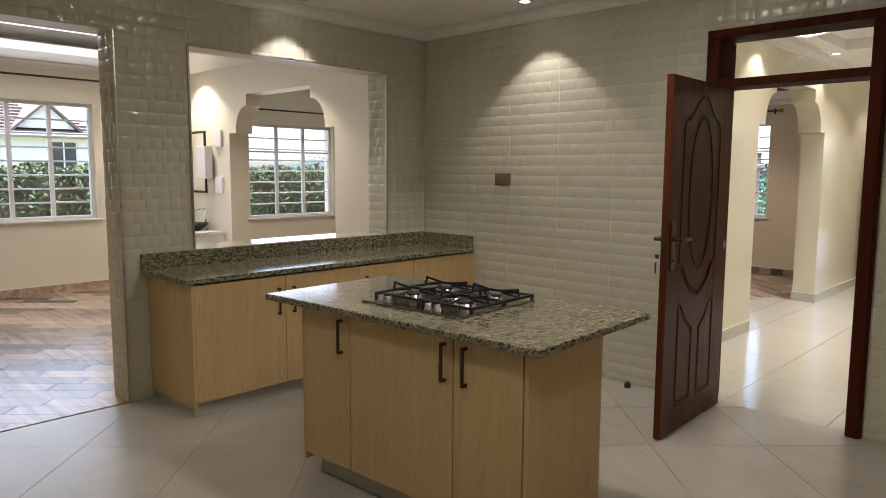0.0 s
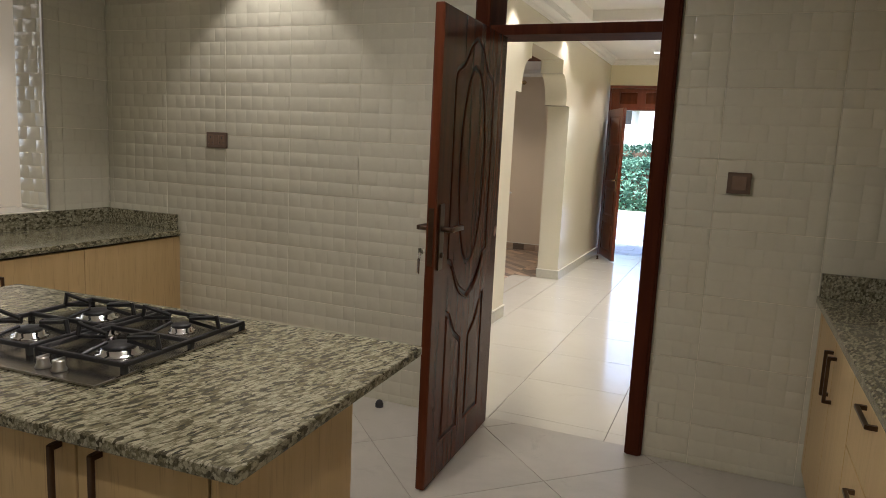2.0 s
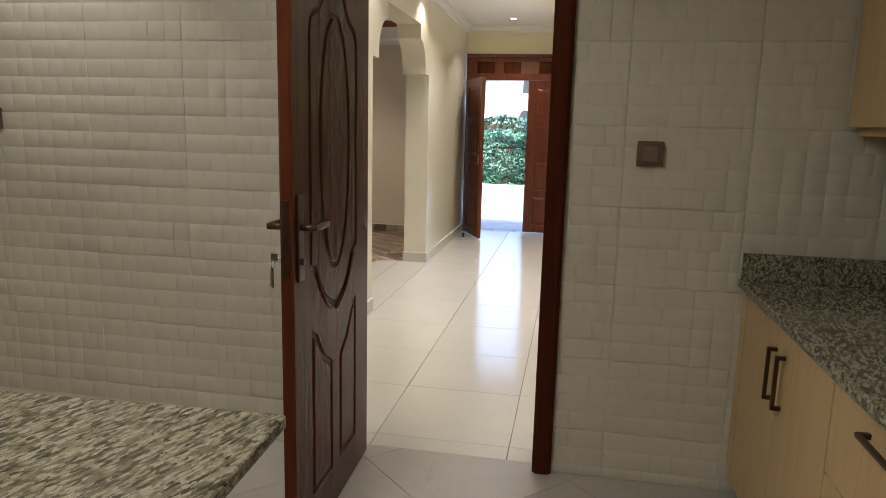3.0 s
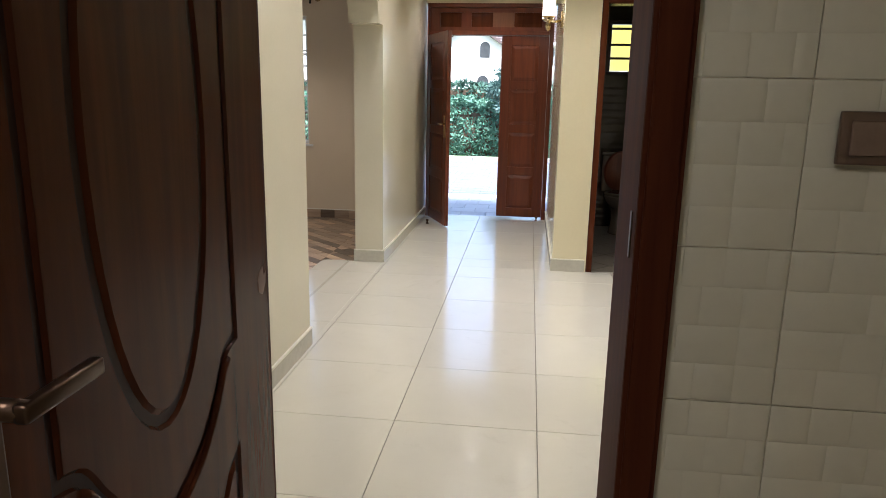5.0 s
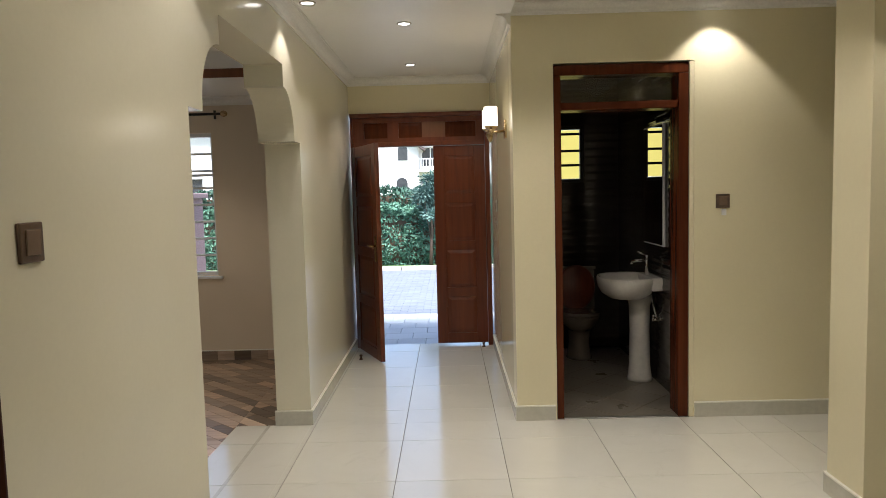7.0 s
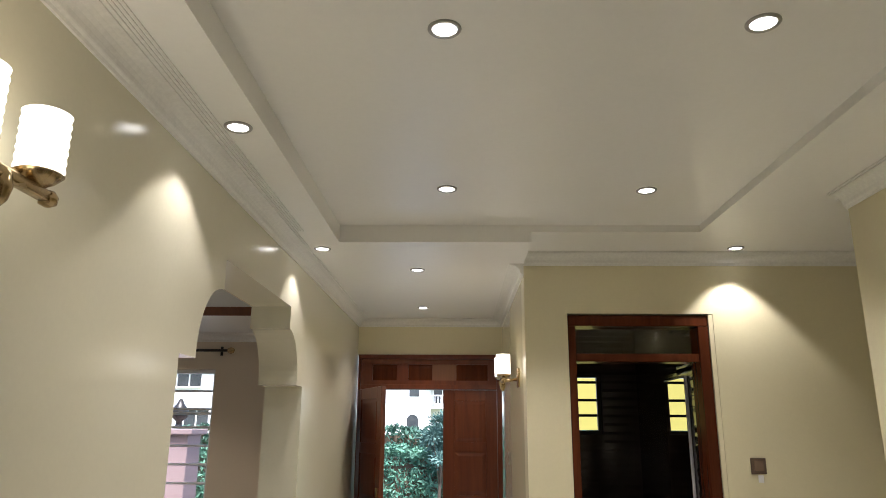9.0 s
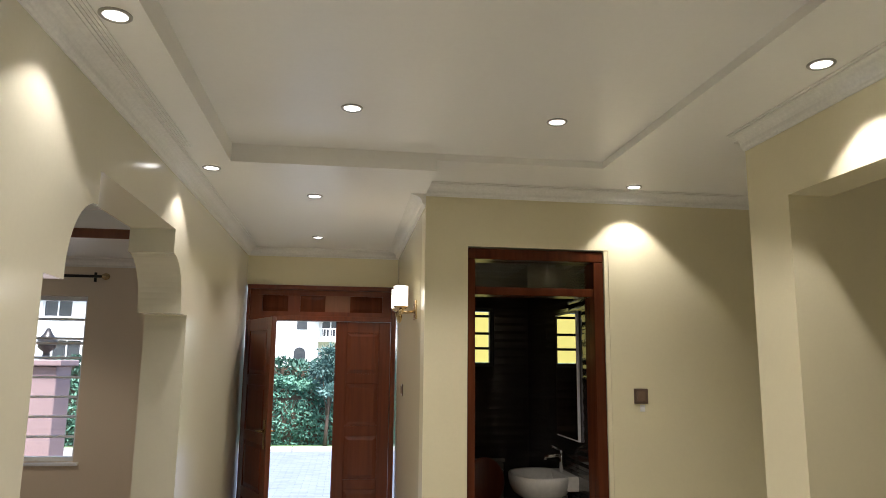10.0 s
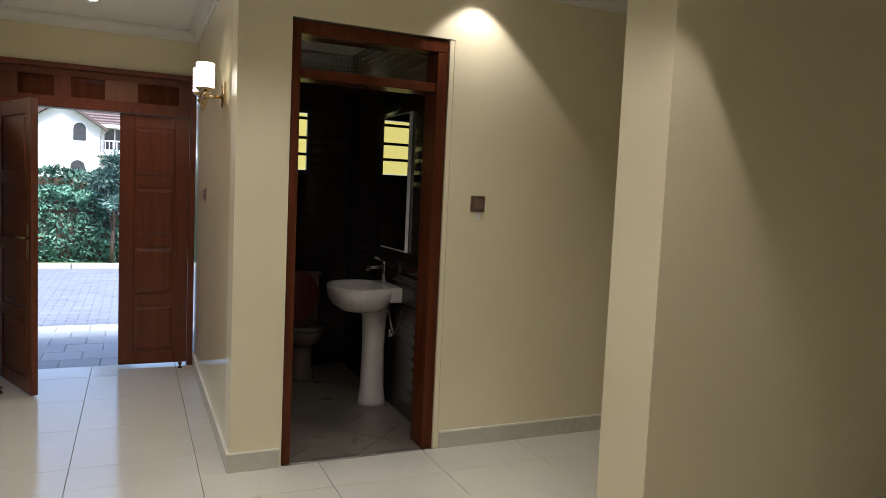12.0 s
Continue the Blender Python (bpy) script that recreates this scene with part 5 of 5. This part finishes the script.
part("cabinet", soft_box(bm_new(), -0.45, 0.25, -0.2, 0.225, 0.0, 0.66, 0.004, 1), WHITE, vn)
part("top", soft_box(bm_new(), -0.46, 0.26, -0.21, 0.226, 0.662, 0.70, 0.005, 2), WHITE, vn)
part("bowl", lathe(bm_new(), [(0.09, 0.70), (0.16, 0.75), (0.19, 0.79), (0.18, 0.79), (0.14, 0.74), (0.05, 0.72)], (-0.12, 0, 0), 24), IRON, vn, "dark counter-top bowl", True)
bm = rod(bm_new(), (-0.12, 0.17, 0.70), (-0.12, 0.17, 0.98), 0.012, 10)
rod(bm, (-0.12, 0.17, 0.965), (-0.12, 0.03, 0.955), 0.01, 10)
part("tap", bm, CHROME, vn, "chrome tap", True)


# ---- outdoors ----
bm = bm_new()
vs = [bm.verts.new(p) for p in ((-400, -300, -0.06), (300, -300, -0.06), (300, 400, -0.06), (-400, 400, -0.06))]
bm.faces.new(vs)
setting("ground", bm, SOIL, "grassy ground reaching to the horizon", "ground")
road = setting("driveway", box(bm_new(), -9.5, 4.0, 12.62, 19.55, -0.2, -0.045), GROUT, "paved driveway in front of the house", "driveway")


def paver_field(name, x0, x1, y0, y1, w, d, material):
    bm = bm_new()
    rnd = random.Random(7)
    j, y = 0, y0
    while y < y1 - 0.01:
        x = x0 - (w / 2 if j % 2 else 0)
        while x < x1:
            poly = clipped([(x + 0.002, y + 0.002), (x + w - 0.002, y + 0.002), (x + w - 0.002, y + d - 0.002), (x + 0.002, y + d - 0.002)], x0, x1, y0, y1)
            if poly and area(poly) > 0.002:
                slab(bm, poly, -0.05, -0.015 + rnd.uniform(-0.0015, 0.0015), 0.004)
            x += w
        y += d
        j += 1
    tagged(part(name, bm, material, road), kind="stuff")


paver_field("pale_pavers", -5.0, 1.5, 12.63, 14.45, 0.3, 0.3, PAVER2)
paver_field("grey_pavers", -5.0, 1.5, 14.45, 19.5, 0.2, 0.1, PAVER)
for i in range(14):
    bm = soft_box(bm_new(), -9.0 + i * 0.9, -8.11 + i * 0.9, 19.52, 19.66, -0.06, 0.06, 0.015, 2)
    tagged(part("kerb", bm, KERB), "grey concrete kerb stone along the driveway", "kerb", "kerb stones", "structure")


def leaf_cloud(name, points, size, material, parent, seed):
    """Many small folded leaves, one at each point."""
    rng = np.random.default_rng(seed)
    n = len(points)
    a = rng.normal(size=(n, 3))
    a /= np.linalg.norm(a, axis=1)[:, None]
    b = np.cross(a, rng.normal(size=(n, 3)))
    b /= np.linalg.norm(b, axis=1)[:, None]
    c = np.cross(a, b)
    s = size * rng.uniform(0.6, 1.3, (n, 1))
    v = np.concatenate([points - a * s, points + b * s * 0.42 + c * s * 0.12, points + a * s, points - b * s * 0.42 + c * s * 0.12], axis=1).reshape(-1, 3)
    f = np.arange(4 * n).reshape(-1, 4)
    me = bpy.data.meshes.new(name)
    me.from_pydata(v.tolist(), [], f.tolist())
    me.materials.append(material)
    ob = new(name, me)
    ob.parent = parent
    return ob


def hedge(x0, x1, y0, y1, h, n, size, label, material, seed):
    t = thing("hedge", (0, 0, 0), label, "hedge")
    rng = np.random.default_rng(seed)
    sx, sy = x1 - x0, y1 - y0
    faces = [("x", sy * h), ("X", sy * h), ("y", sx * h), ("Y", sx * h), ("z", sx * sy)]
    total = sum(w for _, w in faces)
    pts = []
    for kind, w in faces:
        k = max(1, int(n * w / total))
        u, v, d = rng.random(k), rng.random(k), np.abs(rng.normal(0, 0.06, k))
        if kind in "xX":
            x = x0 + d if kind == "x" else x1 - d
            pts.append(np.stack([x, y0 + u * sy, v * h], 1))
        elif kind in "yY":
            y = y0 + d if kind == "y" else y1 - d
            pts.append(np.stack([x0 + u * sx, y, v * h], 1))
        else:
            pts.append(np.stack([x0 + u * sx, y0 + v * sy, h - d], 1))
    p = np.concatenate(pts)
    lump = 0.05 * np.sin(p[:, 0] * 5.1 + p[:, 2] * 4) + 0.05 * np.sin(p[:, 1] * 6.3 + p[:, 2] * 7) + 0.03 * np.sin(p[:, 0] * 17 + p[:, 1] * 13)
    p[:, 2] += lump * (p[:, 2] > h * 0.7)
    p[:, 0] += lump * 0.7
    p[:, 1] += lump * 0.7
    leaf_cloud("foliage", p, size, material, t, seed)
    part("core", box(bm_new(), x0 + 0.16, x1 - 0.16, y0 + 0.16, y1 - 0.16, -0.05, h - 0.16), BARK, t, "dark twiggy inside")


hedge(-7.5, 2.5, 20.1, 21.0, 1.24, 42000, 0.055, "clipped dense green hedge beyond the driveway", LEAF, 3)
hedge(-9, 4, 24.0, 25.0, 1.66, 14000, 0.08, "taller dark green hedge behind the clipped one", LEAF2, 4)
hedge(-15.0, -14.0, -3, 22, 1.47, 52000, 0.06, "long clipped green hedge along the plot", LEAF3, 5)
tagged(part("grass", box(bm_new(), -9.5, 4, 19.66, 20.1, -0.06, 0.03), GRASS), "strip of green grass along the hedge", "grass", kind="stuff")


def tree(x, y, h, r, label, seed, material=LEAF2):
    t = thing("tree", (x, y, -0.06), label, "tree", "trees")
    rng = random.Random(seed)
    bm = bm_new()
    rod(bm, (0, 0, 0), (0.05, 0.02, h * 0.55), 0.07 * h / 3, 9, 0.035 * h / 3)
    tips = []
    for i in range(9):
        a, e = rng.uniform(0, 6.28), rng.uniform(0.55, 0.98)
        p = Vector((r * 0.6 * math.cos(a), r * 0.6 * math.sin(a), h * e))
        rod(bm, (0.03, 0.01, h * rng.uniform(0.25, 0.5)), p, 0.022 * h / 3, 6, 0.006)
        tips.append(p)
    part("trunk", bm, BARK, t, "", True)
    g = np.random.default_rng(seed)
    pts = []
    for p in tips + [Vector((0, 0, h * 0.95)), Vector((0, 0, h * 0.7))]:
        q = g.normal(size=(260, 3)) * np.array([r * 0.3, r * 0.3, r * 0.26])
        pts.append(q + np.array(p))
    leaf_cloud("crown", np.concatenate(pts), 0.05 * h / 2.4, material, t, seed)


tree(-2.12, 19.86, 1.95, 0.3, "feathery grey-green shrub standing before the hedge", 11, LEAF4)
tree(-24.0, 19.0, 1.75, 1.1, "round dark green tree beyond the hedge", 12)
tree(-22.0, 19.2, 1.6, 0.9, "round dark green tree beyond the hedge", 13)


def arched(w, h, n=8):
    pts = [(-w / 2, 0), (w / 2, 0)]
    for i in range(n + 1):
        a = math.pi * i / n
        pts.append((w / 2 * math.cos(a), h - w / 2 + w / 2 * math.sin(a)))
    return pts


def house(m, w, d, h, openings, label, rise=2.2):
    """A rendered house with its front along local x at y = 0, a tiled hip roof and framed windows (x, sill, width, height, arched)."""
    t = thing("house", m, label, "house", "neighbouring houses")
    part("wall", holed(bm_new(), 1, 0.25, d, 0, w, -0.1, h), RENDER, t)
    holes = [(x - ww / 2, x + ww / 2, z, z + hh) for x, z, ww, hh, ar in openings]
    front = part("front_wall", holed(bm_new(), 1, 0, 0.25, 0, w, -0.1, h, holes), RENDER, t)
    o = 0.5
    bm = bm_new()
    e = [(-o, -o), (w + o, -o), (w + o, d + o), (-o, d + o)]
    ev = [bm.verts.new((x, y, h)) for x, y in e]
    rd = [bm.verts.new((d / 2, d / 2, h + rise)), bm.verts.new((w - d / 2, d / 2, h + rise))]
    for f in ((ev[0], ev[1], rd[1], rd[0]), (ev[1], ev[2], rd[1]), (ev[2], ev[3], rd[0], rd[1]), (ev[3], ev[0], rd[0]), (ev[3], ev[2], ev[1], ev[0])):
        bm.faces.new(f)
    roof = part("roof", bm, ROOF, t, "red-brown clay tile roof")
    k = 0
    n = int(d / 2 / 0.35)
    bm = bm_new()
    for i in range(n):
        f0 = i / n
        y, z = -o + f0 * (d / 2 + o), h + f0 * rise
        xa, xb = -o + f0 * (d / 2 + o), w + o - f0 * (d / 2 + o)
        x = xa
        while x < xb:
            box(bm, x, min(x + 0.42, xb), y - 0.02, y + 0.30, z + 0.02, z + 0.07)
            x += 0.45
    tagged(part("roof_tiles", bm, ROOF, roof), kind="stuff")
    part("fascia", box(bm_new(), -o, w + o, -o - 0.03, -o, h - 0.18, h + 0.02), WHITE, roof, "white fascia board")
    for x, z, ww, hh, ar in openings:
        win = part("window", box(bm_new(), x - ww / 2, x + ww / 2, 0.12, 0.14, z, z + hh), DARKGLASS, t, "dark window")
        for q in (-ww / 2 + 0.03, 0, ww / 2 - 0.03):
            part("frame", box(bm_new(), x + q - 0.03, x + q + 0.03, 0.08, 0.119, z, z + hh), WHITE, win)
        part("sill", box(bm_new(), x - ww / 2 - 0.08, x + ww / 2 + 0.08, -0.08, 0.119, z - 0.08, z), WHITE, win)
        if ar:
            a = arched(ww, hh)
            top = [(x + p, z + q) for p, q in a[2:]] + [(x - ww / 2, z + hh), (x + ww / 2, z + hh)]
            s1 = [(x + p, z + q) for p, q in a[2:] if p >= 0] + [(x + ww / 2, z + hh)]
            s2 = [(x + p, z + q) for p, q in a[2:] if p <= 0] + [(x - ww / 2, z + hh)]
            for s in (s1, s2):
                part("spandrel", extrude(bm_new(), s, 1, 0.005, 0.249), RENDER, front)
    return t


hs = house((-13, 55, 0), 18, 8, 4.9, [(8.2, 3.75, 0.85, 1.25, True), (10.1, 3.4, 1.3, 1.3, True), (8.1, 1.3, 1.0, 1.5, True), (4, 3.5, 1.2, 1.2, False), (13, 3.4, 1.3, 1.2, False), (12, 1.2, 1.3, 1.2, False)],
           "white rendered two-storey house with arched windows and a clay roof")
bm = extrude(bm_new(), [(5.2, -0.1), (9.3, -0.1), (9.3, 4.7), (7.25, 6.0), (5.2, 4.7)], 1, -0.9, -0.01)
part("bay", bm, RENDER, hs, "white gabled bay")
for s in (-1, 1):
    pts = [(7.25, 6.05), (7.25, 6.25), (7.25 + s * 2.5, 4.6), (7.25 + s * 2.5, 4.42)]
    part("bay_roof", extrude(bm_new(), pts, 1, -1.3, 0.0), ROOF, hs, "red-brown gable roof edge")
for x, z, w, h in ((8.2, 3.75, 0.85, 1.2), (8.1, 1.3, 0.95, 1.4)):
    fr = part("bay_window", extrude(bm_new(), [(x + p, z + q) for p, q in arched(w, h)], 1, -0.93, -0.902), WHITE, hs, "white arched surround")
    part("pane", extrude(bm_new(), [(x + p, z + 0.06 + q) for p, q in arched(w - 0.16, h - 0.14)], 1, -0.945, -0.932), DARKGLASS, fr, "dark arched pane")
bal = part("balcony", box(bm_new(), 9.3, 11.2, -0.9, 0, 3.0, 3.15), RENDER, hs)
for i in range(9):
    part("baluster", rod(bm_new(), (9.4 + i * 0.21, -0.85, 3.15), (9.4 + i * 0.21, -0.85, 3.85), 0.03, 6), WHITE, bal)
part("rail", box(bm_new(), 9.3, 11.2, -0.9, -0.8, 3.85, 3.93), WHITE, bal)
house((-30, 40, 0), 18, 8, 5.2, [(15.0, 3.6, 1.3, 1.3, False), (12.0, 3.6, 1.3, 1.3, False), (15.5, 1.2, 1.3, 1.3, False), (8, 3.6, 1.3, 1.3, False)],
      "white rendered house with square windows and a clay roof")
hw = house((-36, 13.5, 0, 0, 0, -90 + 180), 12, 8, 3.1, [(3.0, 1.7, 1.0, 1.0, False), (7, 1.5, 1.4, 1.2, False), (10.3, 1.5, 1.2, 1.2, False)],
           "white house with a brown tiled roof beyond the hedge", 1.9)
hw.matrix_world = pose(-36, 2.7, 0, 0, 0, 90)
for y in (3.0, 9.5):
    bm = extrude(bm_new(), [(y - 1.2, 3.3), (y + 1.2, 3.3), (y, 4.4)], 1, -0.3, 3.0)
    part("gable", bm, RENDER, hw, "white dormer gable")
    for s in (-1, 1):
        part("gable_roof", extrude(bm_new(), [(y, 4.42), (y, 4.56), (y + s * 1.5, 3.2), (y + s * 1.5, 3.06)], 1, -0.5, 3.0), ROOF, hw)

gp = thing("gate_pillar", (-5.75, 16.0, -0.06), "pink rendered gate pillar with a dark lantern on top", "pillar")
part("shaft", soft_box(bm_new(), -0.25, 0.25, -0.25, 0.25, 0, 1.6, 0.01, 1), PINK, gp)
part("cap", soft_box(bm_new(), -0.32, 0.32, -0.32, 0.32, 1.602, 1.68, 0.015, 2), PINK, gp)
bm = lathe(bm_new(), [(0.09, 1.682), (0.05, 1.72), (0.04, 1.78), (0.11, 1.84), (0.12, 1.95), (0.06, 2.02), (0.02, 2.1)], seg=14)
part("lantern", bm, BLACK, gp, "dark metal lantern", True)
gh = thing("gate_house", (-4.2, 17.6, -0.06), "low pink rendered gate house with a dark doorway", "gate house")
part("wall", holed(bm_new(), 1, 0, 0.2, -1.3, 0.0, 0, 1.62, [(-0.55, -0.15, 0.0, 1.3)]), PINK, gh)
part("flat_roof", soft_box(bm_new(), -1.4, 0.1, -0.15, 1.3, 1.622, 1.72, 0.01, 1), RENDER, gh)
part("door", box(bm_new(), -0.55, -0.15, 0.12, 0.16, 0.0, 1.3), BRONZE, gh, "dark steel door")

bm = bm_new()
ridge = [(-160, y) for y in range(-120, 200, 8)]
lo = [bm.verts.new((x, y, -1)) for x, y in ridge]
hi = [bm.verts.new((x, y, 3.6 + 1.6 * math.sin(y * 0.05) + 1.2 * math.sin(y * 0.17 + 1))) for x, y in ridge]
for i in range(len(ridge) - 1):
    bm.faces.new((lo[i], lo[i + 1], hi[i + 1], hi[i]))
# distance haze is mixed into the hills' pale colour
setting("backdrop", bm, plain("hazed_hills", (0.27, 0.32, 0.37), (0.23, 0.28, 0.33), 0.9, scale=0.05, fine=0.6), "low wooded hills in the distance, with haze in their blue-green colour", "hills")


# ---- relief wall tiles ----
TW, TH = 0.45, 0.305


def relief(bm, rect, variant):
    """One tile face, clipped to rect (u0, u1, v0, v1): four rows of low pillows that swell upwards and break off at their top."""
    rnd = random.Random(variant)
    u0, u1, v0, v1 = rect
    pitch = TH / 4
    for row in range(4):
        c = 0.0
        off = rnd.choice((0.0, 0.5))
        while c < 6:
            n = min(rnd.choice((1, 1, 1, 1, 1, 1.5)) + (off if c == 0 else 0), 6 - c)
            a, b, lo, hi = c * 0.075, (c + n) * 0.075, row * pitch, (row + 1) * pitch
            c += n
            h, left, right = rnd.uniform(0.0036, 0.0056), rnd.uniform(0.3, 1.45), rnd.uniform(0.3, 1.45)
            a, b, lo, hi = max(a, u0), min(b, u1), max(lo, v0), min(hi, v1)
            if b - a < 0.006 or hi - lo < 0.006:
                continue
            e = min(0.008, (b - a) / 4)
            us = ((a, left * 0.35), (a + e, left), ((a + b) / 2, 1.0), (b - e, right), (b, right * 0.35))
            vs = ((lo, 0.15), (lo + (hi - lo) * 0.1, 0.5), (lo + (hi - lo) * 0.5, 0.82), (lo + (hi - lo) * 0.8, 1.0), (hi, 0.3))
            grid = [[bm.verts.new((u, -0.004 - h * fu * fv, v)) for u, fu in us] for v, fv in vs]
            for r0, r1 in zip(grid, grid[1:]):
                for k in range(4):
                    bm.faces.new((r0[k], r0[k + 1], r1[k + 1], r1[k]))
    g = 0.0012
    rim = [(u0 + g, v0 + g), (u1 - g, v0 + g), (u1 - g, v1 - g), (u0 + g, v1 - g)]
    f = [bm.verts.new((p, -0.0039, q)) for p, q in rim]
    k = [bm.verts.new((p, 0.0, q)) for p, q in rim]
    for i in range(4):
        bm.faces.new((f[i], f[(i + 1) % 4], k[(i + 1) % 4], k[i]))
    bm.faces.new(f)


FULL = []
for v in range(6):
    bm = bm_new()
    relief(bm, (0.001, TW - 0.001, 0.001, TH - 0.001), v)
    FULL.append(mesh_of("relief_tile", bm, TILE, True))


def minus(rects, hole):
    out = []
    for a, b, c, d in rects:
        p, q, r, s = hole
        if b <= p or a >= q or d <= r or c >= s:
            out.append((a, b, c, d))
            continue
        if a < p:
            out.append((a, p, c, d))
        if b > q:
            out.append((q, b, c, d))
        m0, m1 = max(a, p), min(b, q)
        if c < r:
            out.append((m0, m1, c, r))
        if d > s:
            out.append((m0, m1, s, d))
    return out


def tile_wall(parent, m, u0, u1, z0, z1, ju, jz, holes=(), seed=0):
    """Relief tiles over a wall whose face is local y = 0, u along local x; joints pass through ju and jz."""
    rnd = random.Random(seed)
    i0, i1 = math.floor((u0 - ju) / TW), math.ceil((u1 - ju) / TW)
    k0, k1 = math.floor((z0 - jz) / TH), math.ceil((z1 - jz) / TH)
    for i in range(i0, i1):
        for k in range(k0, k1):
            tu, tz = ju + i * TW, jz + k * TH
            v = rnd.randrange(6)
            whole = (tu, tu + TW, tz, tz + TH)
            rects = [(max(tu, u0), min(tu + TW, u1), max(tz, z0), min(tz + TH, z1))]
            for h in holes:
                rects = minus(rects, h)
            for r in rects:
                if r[1] - r[0] < 0.012 or r[3] - r[2] < 0.012:
                    continue
                if all(abs(a - b) < 1e-6 for a, b in zip(r, whole)):
                    ob = new("tile", FULL[v])
                else:
                    bm = bm_new()
                    relief(bm, (r[0] - tu + 0.001, r[1] - tu - 0.001, r[2] - tz + 0.001, r[3] - tz - 0.001), v)
                    ob = new("tile", mesh_of("tile", bm, TILE, True))
                ob.parent = parent
                ob.matrix_local = m @ Matrix.Translation((tu, 0, tz))


tile_wall(wall_kitchen_back, pose(0, YK + 0.008, 0), XL - 0.008, 0.03, 0, 2.56, -1.044, 0.197, [(KD[0], KD[1], -1, 2.299)], 1)
tile_wall(wall_kitchen_left, pose(XL - 0.008, 0, 0, 0, 0, 90), 0.3, YK, 0, 2.56, 3.41, 0.197, [(2.05, 3.41, -1, 2.265), (HY0, HY1, 0.89, HZ)], 2)
tile_wall(wall_kitchen_right, pose(0.03, 0, 0, 0, 0, -90), -YK, -3.0, 0, 2.56, -YK, 0.197, (), 3)
tile_wall(wall_kitchen_left, pose(0, 3.41, 0), -4.906, XL + 0.004, 0, 2.265, -4.906, 0.197, (), 4)
tile_wall(wall_kitchen_left, pose(0, HY1, 0), -4.906, XL + 0.004, 0.935, HZ, -4.906, 0.197, (), 5)
for y, z0, z1 in ((3.406, 0, 2.265), (HY0 - 0.004, 0.935, HZ), (HY1 - 0.004, 0.935, HZ)):
    bm = soft_box(bm_new(), XL - 0.006, XL + 0.012, y - 0.006, y + 0.006, z0, z1, 0.003, 2)
    tagged(part("trim", bm, STEEL), "metal edge coloured white for its glint strip on the tile corner", "trim", kind="structure")
bm = soft_box(bm_new(), XL - 0.006, XL + 0.012, HY0, HY1, HZ - 0.006, HZ + 0.006, 0.003, 2)
tagged(part("trim", bm, STEEL), "metal edge coloured white for its glint strip on the tile corner", "trim", kind="structure")

# ---- floor pieces ----
tile_floor([(XH, XP, 6.05, YW), (XH, XR, YW, 12.60), (-3.2, XH, HA - HH, HA + HH), (XP, 2.5, 8.98, YW), (XP, 2.5, 6.2, 8.68)], 0.61, 0.61, -2.05, 7.39, 0, 0.003, HALL_TILE, "floor_tile", floor)
tile_floor([(XL, 0.03, 0.3, 6.05)], 0.6, 0.6, -1.6, 5.5, 45, 0.0016, KITCHEN_TILE, "kitchen_tile", floor)
tile_floor([(-1.09, WXR, YW + 0.01, 12.25)], 0.3, 0.3, -0.6, 10.2, 45, 0.003, WC_FLOOR, "washroom_tile", floor)
tile_floor([(XW, -4.7, 0.3, 6.0), (AX - AH, AX + AH, 6.0, 6.22)], 0.6, 0.15, -5.0, 3.0, 44, 0.002, PLANK, "plank_tile", floor, 230,
           lambda x, y: x > -8.6 and 2.2 < y < 5.2, stagger=0.23)
tile_floor([(XW, -3.2, 6.22, YN), (-3.2, -2.92, 6.22, HA - HH), (-3.2, -2.92, HA + HH, YN)], 0.36, 0.09, -4.0, 10.0, -42, 0.0015, STRIP, "plank_tile", floor, 250,
           lambda x, y: x > -4.6 and y > 9.6, stagger=0.13)
bm = box(bm_new(), -2.985, -2.965, HA - HH, HA + HH, -0.004, 0.0015)
tagged(part("trim", bm, SKIRT), "thin pale strip set in the floor under the arch", "trim", kind="structure")
